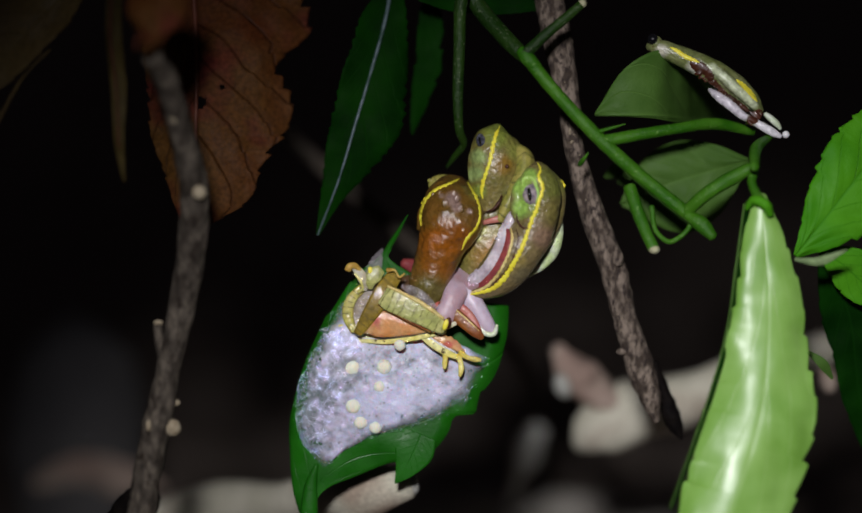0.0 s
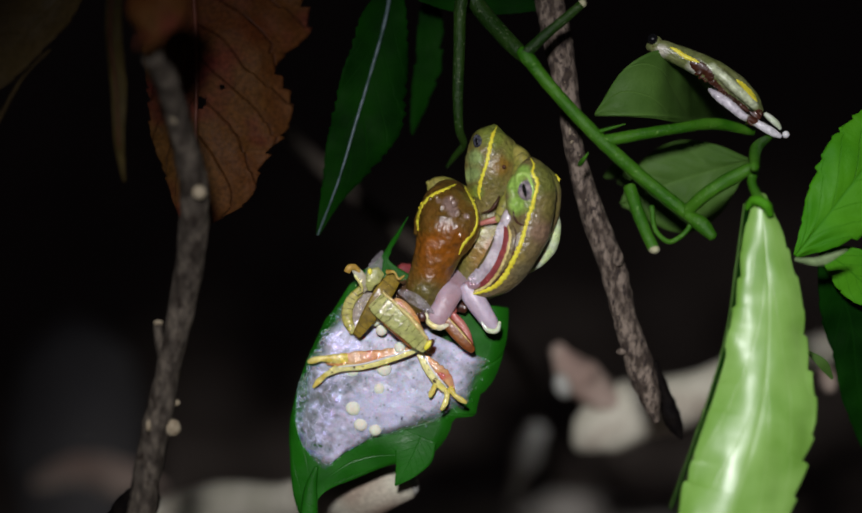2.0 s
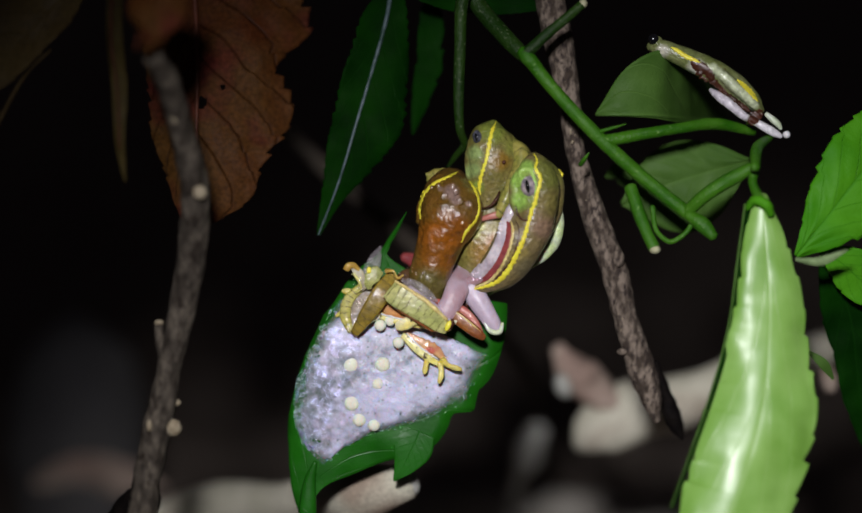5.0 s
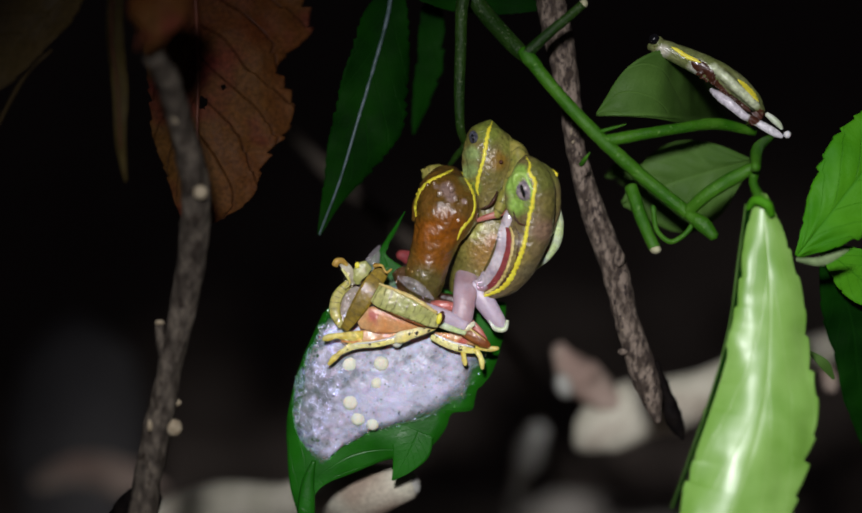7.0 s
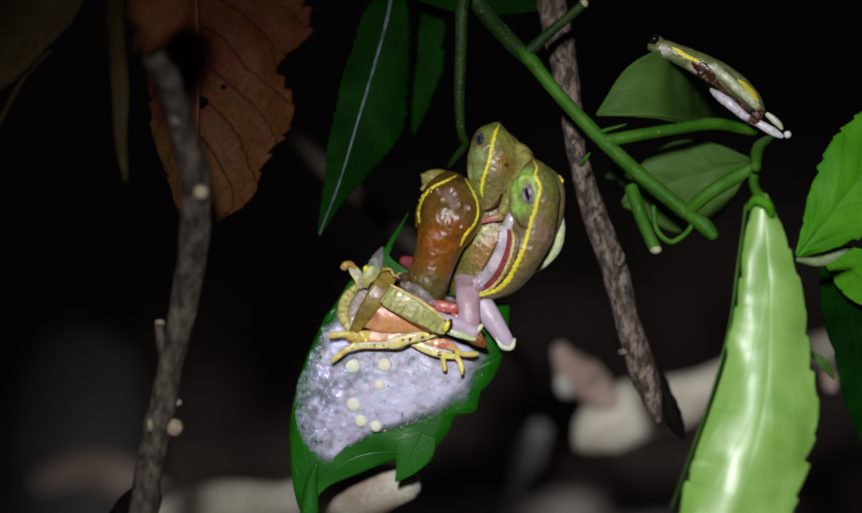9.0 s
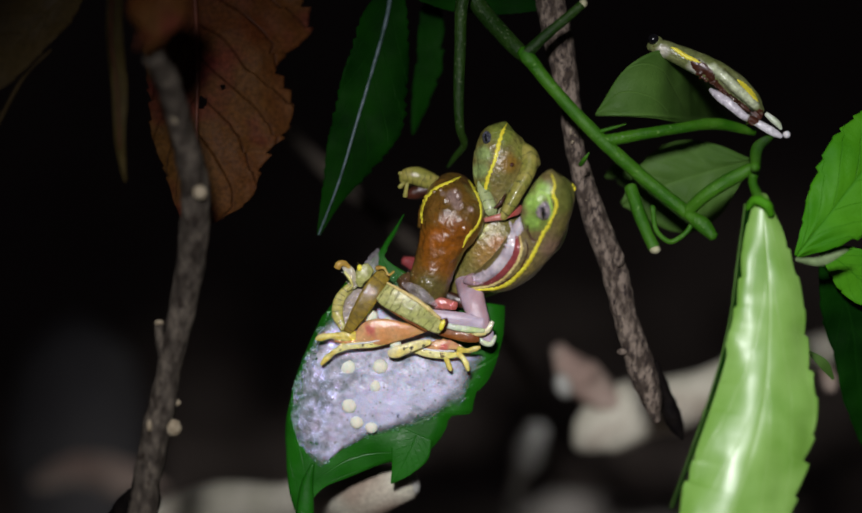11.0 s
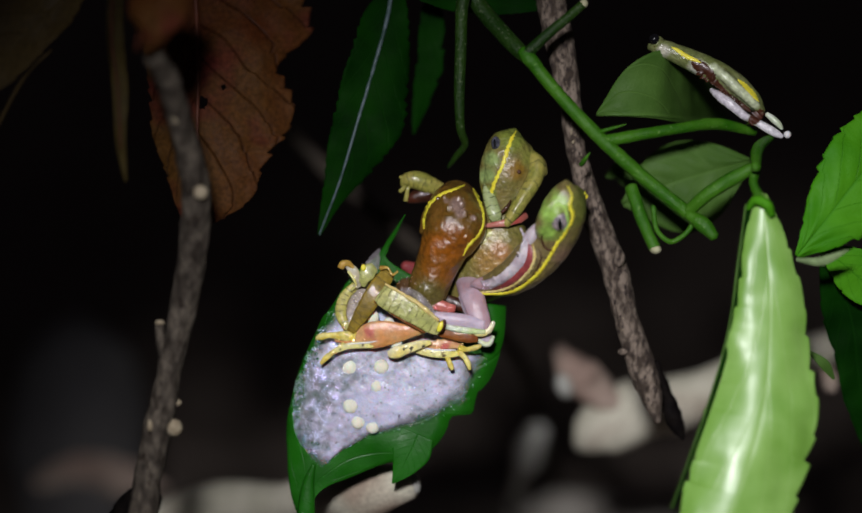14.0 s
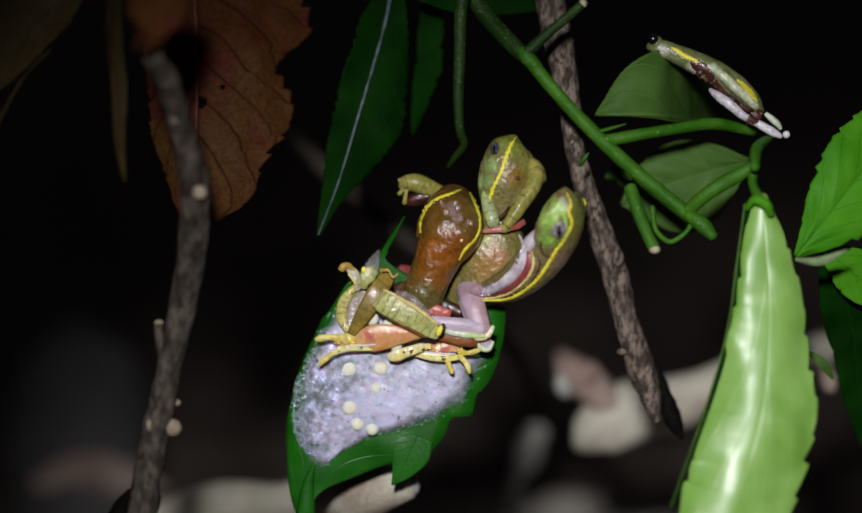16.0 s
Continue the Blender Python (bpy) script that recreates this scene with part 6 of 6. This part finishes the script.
def motions():
    # offsets across and up in millimetres and turns in degrees, in the order of TIMES
    clasped = [(0, -0, 0), (0.04, 0.73, -0.8), (0.24, 0.2, 0.3), (-0.23, -0.14, 0.6), (-0.69, -1.07, 0.2), (-1.68, -1.26, 0.9), (-0.48, 0.63, 0.5), (-0.25, 0.93, 0.5), (-0.08, 1.15, 0.2), (-0.75, 1.83, -1.5), (-1.16, 1.99, -0.9), (-1.16, 1.64, -0.6), (-0.78, 1.35, -0.6), (-0.83, 0.81, -0.4), (-0.51, 0.67, -0.8), (-0.08, 0.33, 1.4), (-0.39, -0.03, 2.3), (-0.19, -0.32, 2.4), (-0.53, -0.57, 3.2), (-0.56, -0.62, 3.3), (-0.59, -0.9, 3.6), (-0.87, -1.55, 3.7), (-1.08, -1.56, 4.4), (-1.35, -1.75, 4.3), (-1.35, -1.75, 4.3)]
    upper = [(0, -0, 0), (-0.07, 0.41, -0.5), (0.09, -0.17, -0.2), (-0.21, -0.28, 0.2), (-0.41, -0.21, -0.5), (-1.03, -0.57, 1.3), (-0.27, 0.41, -0.7), (-0.16, 0.65, -1.5), (-0.14, 0.72, -1.2), (-0.35, 0.7, -2.3), (-0.35, 0.58, -2.7), (-0.45, 0.35, -1.1), (-0.29, 0.23, -0.7), (-0.41, 0.01, -0.2), (-0.32, 0.33, -0.3), (-0.16, 0.76, 3.5), (-0.32, 0.61, 4.4), (-0.15, 0.42, 4.6), (-0.39, 0.13, 5.5), (-0.4, 0.05, 5.7), (-0.42, -0.13, 6.1), (-0.67, -0.7, 6.7), (-0.79, -0.82, 7), (-1.01, -1.07, 7.3), (-1.06, -1.24, 7.4)]
    # the outer frog also pitches towards the lens and rolls about its length
    outer = [(-0.05, -0.03, -0.5, 0, 0), (0.28, 0.68, -3.3, 0, 0), (0.3, 0.0, -2.4, 0, 0), (0.18, 0.05, -2.4, 0, 0), (0.27, 0.3, -4.2, 0, 0), (0.17, -0.14, -3.0, 0, 0), (1.12, 0.94, -3.6, 0, 0), (1.1, 1.4, -4.8, 0, 0), (0.75, 1.45, -3.9, 0, 0), (0.71, 1.05, -6.6, 4, 0), (1.81, 0.18, -9.8, 4, 0), (1.85, -0.19, -8.0, 4, 0), (2.08, -0.33, -8.6, 4, 0), (1.53, -0.53, -7.2, 4, 0), (0.87, -0.04, -4.8, 4, 0), (0.32, 1.55, 5.5, 22, 21), (0.45, 1.33, 5.9, 22, 22), (1.04, 0.8, 6.3, 22, 24), (0.93, 0.7, 6.8, 22, 25), (1.42, 0.72, 7.2, 22, 26), (1.7, 0.8, 7.6, 22, 28), (1.5, 0.3, 8.0, 22, 29), (1.6, -0.1, 8.0, 22, 29), (1.5, -0.5, 8.0, 22, 29), (1.5, -0.6, 8.0, 22, 29)]
    nest = [(0, -0, 0), (-0.36, -0.24, 0), (0, -0, 0), (0.12, -0.24, 0), (0, -0.48, 0), (-0.36, -0.48, 0), (-0.37, 0.36, 0), (-0.76, 0.72, 0), (-0.46, 0.48, 0), (-0.62, 0.72, 0), (-0.91, 0.72, 0), (-0.91, 0.12, 0), (-0.65, 0.48, 0), (-0.67, 0.36, 0), (-0.24, 0.36, 0), (-1.13, -0, 0), (-0.91, -0, 0), (-0.94, -0, 0), (-0.89, -0, 0), (-0.91, -0, 0), (-0.94, -0, 0), (-0.84, -0.36, 0), (-0.79, -0.36, 0), (-1.08, -0.36, 0), (-0.84, -0.36, 0)]
    poses = {}
    along, across = Vector((0.4, 0, 0.916)), Vector((0.916, 0, -0.4))
    for ob, base, rows in ((CLASPED, C_BASE, clasped), (UPPER, A_BASE, upper), (OUTER, B_BASE, outer), (NEST, NEST_BASE, nest)):
        poses[ob] = [plane_pose((base[0] + r[0], base[1] + r[1], base[2]), r[2]) for r in rows]
        if ob is OUTER:
            poses[ob] = [m @ Matrix.Rotation(radians(r[3]), 4, across) @ Matrix.Rotation(radians(r[4]), 4, along) for m, r in zip(poses[ob], rows)]
        walk(ob, [(t, STAND @ m) for t, m in zip(TIMES, poses[ob])])
    walk(NEST_LEAF, [(t, pose(u / 1000, 0, v / 1000)) for t, (u, v, r) in zip(TIMES, nest)])

    def leg(key, rows, dips=(), sinks=()):
        """The poses of a leg piece in its frog's space, from where its two ends stand, across and up; dips: how far its tip sinks away, in degrees; sinks: how far all of it does."""
        ob, a0, b0 = LEG_PIECES[key]
        path = []
        for t, m, (ax, ay, bx, by), dip, sink in zip(TIMES, poses[ob.parent], rows, dips or [0] * len(TIMES), sinks or [0] * len(TIMES)):
            turn = (heading((ax, ay), (bx, by)) - heading(a0, b0) + 180) % 360 - 180
            side = Vector((b0[1] - a0[1], 0, a0[0] - b0[0]))
            path.append((t, m.inverted() @ plane_pose((ax, ay, a0[2] + sink), turn) @ Matrix.Rotation(radians(-dip), 4, side)))
        return path

    # the hand slips out from under the chin in the second half
    walk(LEG_PIECES["hand"], [(t, pose(0, 0.004 if t < 10 else 0, 0)) for t in TIMES])
    walk(LEG_PIECES["right"][0], leg("right", [(-10, -8.7, 3.1, -15.5), (-9.8, -7.8, 4.9, -15.5), (-8.9, -8.4, 3, -15.6), (-9.5, -8.3, 0.2, -16.5), (-11.7, -9.8, -1.8, -19.1), (-11.9, -9.3, -3.9, -20.2), (-9, -6.9, -0.2, -16.8), (-9.2, -7.4, 1.2, -15.8), (-7.5, -6.9, 1.5, -15.3), (-11.8, -8.7, 3.4, -13.7), (-12, -8.2, 1.4, -14.2), (-10.7, -8.2, 1.7, -15.6), (-10.7, -8.3, 2.6, -15.7), (-10.1, -8.7, 2.9, -15.2), (-9.8, -8.4, 2.6, -15.6), (-10.6, -7.8, -0.3, -14.3), (-10.8, -7.8, -0.1, -14.3), (-10.8, -7.8, 0, -14.4), (-11, -7.8, -0, -14.4), (-11, -8, -0.1, -14.5), (-11, -8.2, -0.1, -14.9), (-11.1, -9, -0.1, -15.5), (-11.1, -9, -0.1, -15.6), (-11.1, -9.3, -0.1, -15.8), (-11.1, -9.4, -0.1, -15.8)]))
    walk(LEG_PIECES["foot"][0], leg("foot", [(2.4, -16.6, -17.2, -19.4), (4.2, -16.6, -19.9, -23), (4.5, -17.3, -11.2, -10.4), (-0.5, -17.6, -15.4, -17.3), (-2.5, -20.3, -20.1, -25.4), (-4.6, -21.3, -23.7, -26.6), (-1, -17.9, -21.5, -24.4), (0.4, -16.9, -22.2, -23), (3.2, -16.6, -11.3, -10.8), (2.7, -14.8, -18.6, -20.6), (0.6, -15.3, -19.5, -21.1), (1, -16.7, -19.6, -21.3), (1.9, -16.8, -19.7, -21), (2.2, -16.3, -19.6, -21), (1.9, -16.7, -19.2, -20.9), (-1, -15.4, -21.9, -21.2), (-0.8, -15.4, -21.9, -21.2), (-0.7, -15.5, -21.9, -21.2), (-0.8, -15.5, -22, -21.2), (-0.8, -15.6, -22, -21.2), (-0.8, -16, -22, -21.2), (-0.8, -16.6, -22.2, -21.6), (-0.8, -16.7, -22.1, -21.6), (-0.8, -16.9, -22, -21.6), (-0.8, -16.9, -22, -21.6)], [12, 3, 14, 10, 5, 3, 0, 0, 14] + [0] * 16, [1.3] * 25))
    walk(LEG_PIECES["left"][0], leg("left", [(-8.6, -4.5, -17.2, -18.6), (-8.6, -4.9, -17.2, -18.9), (-8.3, -4.9, -16.9, -18.9), (-8.3, -4.9, -16.9, -18.9), (-8.7, -4.9, -17.4, -18.9), (-9.1, -4.7, -17.7, -18.7), (-8.8, -5, -16.9, -17.1), (-9, -5, -17.2, -17.1), (-8.8, -4.9, -17, -17), (-10.9, -4, -19.5, -18), (-11.7, -3.5, -20.3, -17.5), (-11, -4, -19.6, -18), (-10.2, -4.2, -18.8, -18.2), (-10.2, -4.3, -18.9, -18.3), (-9.9, -4.3, -18.6, -18.3), (-11.2, -4, -19.8, -18), (-10.8, -4.2, -19.5, -18.2), (-10.6, -4.2, -19.3, -18.2), (-10.6, -4.2, -19.2, -18.2), (-10.6, -4, -19.2, -18), (-10.4, -4, -19, -18), (-10.2, -4.3, -18.8, -18.3), (-9.9, -4.3, -18.5, -18.3), (-10.2, -4.5, -18.8, -18.6), (-10.1, -4.5, -18.7, -18.6)]))
    walk(LEG_PIECES["arm"][0], leg("arm", [(8.3, 16.0, 0.5, 16.3), (8.0, 16.5, 0.1, 16.8), (8.3, 16.3, 0.5, 16.5), (8.2, 16.4, 0.4, 16.6), (8.0, 15.5, 0.1, 15.8), (8.0, 15.5, 0.1, 15.8), (8.0, 16.8, 0.1, 17.0), (7.9, 17.3, 0.1, 17.5), (8.1, 17.3, 0.3, 17.5), (6.8, 17.9, -1.0, 18.1), (6.6, 18.2, -1.3, 18.5), (6.6, 18.4, -1.3, 18.6), (6.6, 17.9, -1.3, 18.1), (6.6, 17.3, -1.3, 17.5), (6.5, 17.1, -1.3, 17.4), (1.5, 17.8, -5.8, 18), (1.6, 17.5, -5.7, 17.8), (1.7, 17.3, -5.6, 17.5), (1.8, 16.9, -5.6, 17.1), (1.8, 16.9, -5.6, 17.1), (1.7, 16.8, -5.6, 17), (1.7, 16.4, -5.6, 16.7), (1.8, 16.4, -5.6, 16.7), (1.6, 16.2, -5.8, 16.4), (1.6, 16.2, -5.8, 16.4)]))
    walk(LEG_PIECES["brown"][0], leg("brown", [(3.7, -10.6, 11, -17.1), (4.5, -9.3, 11.5, -16.9), (4.1, -10.2, 11.2, -17.1), (3.3, -11.4, 10, -17.3), (2.6, -12.6, 7.4, -18.1), (1.9, -12.3, 5.7, -18.5), (2.5, -12.1, 8.5, -18.5), (3.3, -11.4, 10.5, -17.3), (3.6, -11.1, 11.1, -17.3), (3.4, -11.8, 10.3, -16.6), (4, -13.5, 9, -16.9), (3.8, -13.8, 9, -17.3), (3.4, -13.5, 9, -17.8), (3.4, -13.3, 9.3, -17.8), (3, -13.5, 10.2, -18.1), (-0, -14.9, 9.2, -17.3), (-0.1, -14.9, 9.1, -17.3), (-0.1, -14.9, 9.1, -17.3), (-0.2, -14.9, 9, -17.3), (-0.2, -15.2, 9.3, -17.6), (-0.2, -15.2, 9.2, -17.6), (-0.2, -15.9, 9.1, -18.5), (-0.2, -15.9, 9.1, -18.5), (-0.1, -15.9, 9.2, -18.5), (-0.1, -15.9, 9.2, -18.5)]))
    walk(LEG_PIECES["pink"][0], leg("pink", [(6.7, -4.5, 3.4, -12.3), (6.9, -4, 3.6, -11.1), (6.7, -4.5, 3.4, -12.3), (6.2, -4.7, 2.6, -12.3), (5.5, -4.9, 1.9, -12.6), (5.3, -5.1, 1.4, -12.6), (6, -4.5, 2.6, -12.1), (6.4, -4.2, 3.1, -11.9), (6.4, -4, 3, -11.4), (7, -4.5, 5, -12.9), (7.4, -4.5, 6.4, -14.7), (7.4, -4.7, 7.1, -15.6), (7.1, -4.8, 7.4, -15.9), (7.4, -4.9, 7.6, -16.4), (7.3, -5.4, 8.3, -16.9), (7.7, -5.7, 10.8, -15), (7.7, -5.7, 10.8, -15), (7.7, -5.7, 10.8, -15), (7.6, -5.7, 10.7, -15), (7.6, -5.9, 10.8, -15.2), (7.6, -5.9, 10.8, -15.2), (7.7, -6.8, 10.8, -16.2), (7.7, -6.8, 10.8, -16.2), (7.8, -6.8, 10.9, -16.2), (7.8, -6.8, 10.9, -16.2)]))
    walk(LEG_PIECES["mauve"][0], leg("mauve", [(7.9, -8.2, 13.1, -16), (8.2, -8.8, 13.4, -17), (7.9, -8.3, 13.2, -16.5), (8.2, -7.8, 13.4, -15), (8.4, -7.6, 13.5, -15), (8.9, -6.9, 15.2, -13), (8.9, -7.6, 14.7, -13.1), (8.4, -7.8, 13.6, -15.3), (8.3, -7.8, 13.6, -15.2), (9.6, -7.6, 14.6, -15.8), (9.8, -7.3, 15.1, -15), (10.3, -8.8, 14.4, -17.4), (10.3, -9.7, 14.1, -19.1), (10.5, -10.7, 14.2, -20.8), (11.4, -11.2, 17, -19.6), (8.5, -9.4, 12, -18.2), (8.5, -9.4, 12, -18.2), (8.4, -9.4, 11.9, -18.2), (8.4, -9.4, 11.9, -18.2), (8.3, -9.5, 12, -18.3), (8.3, -9.5, 11.9, -18.3), (8.4, -10.6, 11.9, -19.4), (8.5, -10.6, 12, -19.4), (8.5, -10.6, 12, -19.4), (8.5, -10.6, 12, -19.4)]))
    walk(LEG_PIECES["heel"][0], leg("heel", [(-2.9, -16.1, 6.1, -20.7), (-4.5, -15.6, 4.5, -20), (-4.3, -15.9, 4.9, -23.1), (-1.7, -16.1, 6.1, -21.9), (-2.6, -20.7, 2.5, -26.6), (0.7, -16.1, 10, -16.6), (-1.7, -14.9, 5.7, -19.2), (-8.6, -15.9, -2.7, -28.4), (-8.3, -15.9, 1.2, -24), (-1.7, -17.8, 5.5, -21.3), (-0.5, -17.1, 7, -18.8), (-3.2, -17.3, 4.9, -20.7), (-4.9, -17.8, 5.2, -20.7), (-5, -18, 5.4, -20.7), (-5, -18.3, 5.7, -20.7), (-4.5, -19.9, 5.9, -19.9), (-4.5, -19.9, 5.9, -19.9), (-4.5, -19.9, 5.9, -19.9), (-4.6, -19.9, 5.8, -19.9), (-4.6, -19.9, 5.8, -19.9), (-4.6, -19.9, 5.8, -19.9), (-4.5, -20.7, 5.9, -20.7), (-4.5, -20.7, 5.9, -20.7), (-4.4, -20.7, 6, -20.7), (-4.4, -20.7, 6, -20.7)], (), [1.4] * 25))
    walk(LEG_PIECES["shin"][0], leg("shin", [(1.7, -15, -8.2, -9.4), (3.5, -15, -8, -8.6), (1.6, -15.2, -7.2, -9.2), (-1.2, -16.1, -7.8, -9.1), (-3.2, -18.7, -9.9, -10.5), (-5.4, -19.8, -10.1, -10), (-1.7, -16.4, -7.3, -7.6), (-0.3, -15.4, -7.4, -8.1), (0, -14.9, -5.7, -7.6), (4.8, -14, -4.6, -9.7), (6.1, -15.2, -3.2, -10.6), (7.1, -15.6, -2.5, -11.1), (7.4, -15.9, -2.2, -11.1), (7.6, -16.1, -2.2, -11.3), (8.2, -16.6, -1.6, -12.3), (10.1, -14.9, -0, -12.8), (10.1, -14.9, -0.1, -12.8), (10, -14.9, -0.1, -12.8), (10, -14.9, -0.2, -12.8), (10.1, -15.2, -0.2, -13), (10, -15.2, -0.2, -13), (10, -16.1, -0.2, -14), (10.1, -16.1, -0.2, -14), (10.1, -16.1, -0.1, -14), (10.1, -16.1, -0.1, -14)]))
    walk(LEG_PIECES["oval"][0], leg("oval", [(-4.1, -11.7, 3.1, -15.5), (-3.2, -11.3, 4.9, -15.5), (-3.6, -11.6, 3, -15.6), (-5.1, -12, 0.2, -16.5), (-7.2, -14, -1.8, -19.1), (-8.3, -14.2, -3.9, -20.2), (-5.1, -11.3, -0.2, -16.8), (-8.4, -14.6, -5.9, -13.4), (-7.5, -13.7, -4.7, -12.5), (-2.4, -16, 0.5, -14.9), (-5.3, -17, -2.2, -16), (-7.2, -17.7, -4.1, -16.8), (-7.7, -17.9, -4.6, -17), (-7.4, -18.1, -4.4, -17.1), (-6.8, -18.3, -3.7, -17.4), (-6.3, -20.3, -3.5, -19.4), (-6.4, -20.3, -3.5, -19.4), (-6.4, -20.3, -3.5, -19.4), (-6.5, -20.3, -3.6, -19.4), (-6.5, -20.3, -3.6, -19.4), (-6.5, -20.3, -3.7, -19.4), (-6.4, -21, -3.6, -20.1), (-6.4, -21, -3.5, -20.1), (-6.3, -21, -3.4, -20.1), (-6.3, -21, -3.4, -20.1)], (), [1.8] * 25))
    walk(LEG_PIECES["fan"][0], leg("fan", [(0.1, -15.9, -14.6, -15.3), (0.1, -15.9, -14.3, -14.1), (4.1, -16.8, -8.2, -9.3), (1.9, -18.3, -10, -8.7), (0.2, -21.2, -10.4, -10.3), (-1.7, -22.4, -10.6, -10.1), (1.9, -18.9, -8.8, -8.1), (2.5, -17.3, -9.2, -7.8), (2.4, -17.1, -8.3, -7.5), (-0.1, -14.9, -14.1, -15.2), (-0.8, -15.3, -14.9, -14.4), (-0.8, -15.9, -14.9, -14.2), (-0.8, -15.9, -14.6, -14), (-0.5, -15.9, -14.4, -14), (-0.6, -15.9, -14.2, -14), (-1.2, -15.9, -15.6, -18.5), (-1.3, -15.9, -15.6, -18.5), (-1.3, -15.9, -15.6, -18.5), (-1.4, -15.9, -15.7, -18.5), (-1.4, -15.9, -15.7, -18.5), (-1.4, -15.9, -15.7, -18.5), (-1.3, -16.6, -15.8, -19.2), (-1.3, -16.6, -15.7, -19.2), (-1.2, -16.6, -15.6, -19.2), (-1.2, -16.6, -15.6, -19.2)], (), [0, 0.6, 3.5, 3, 3.5, 3.5, 3.5, 3.5, 3.5] + [0] * 16))


motions()
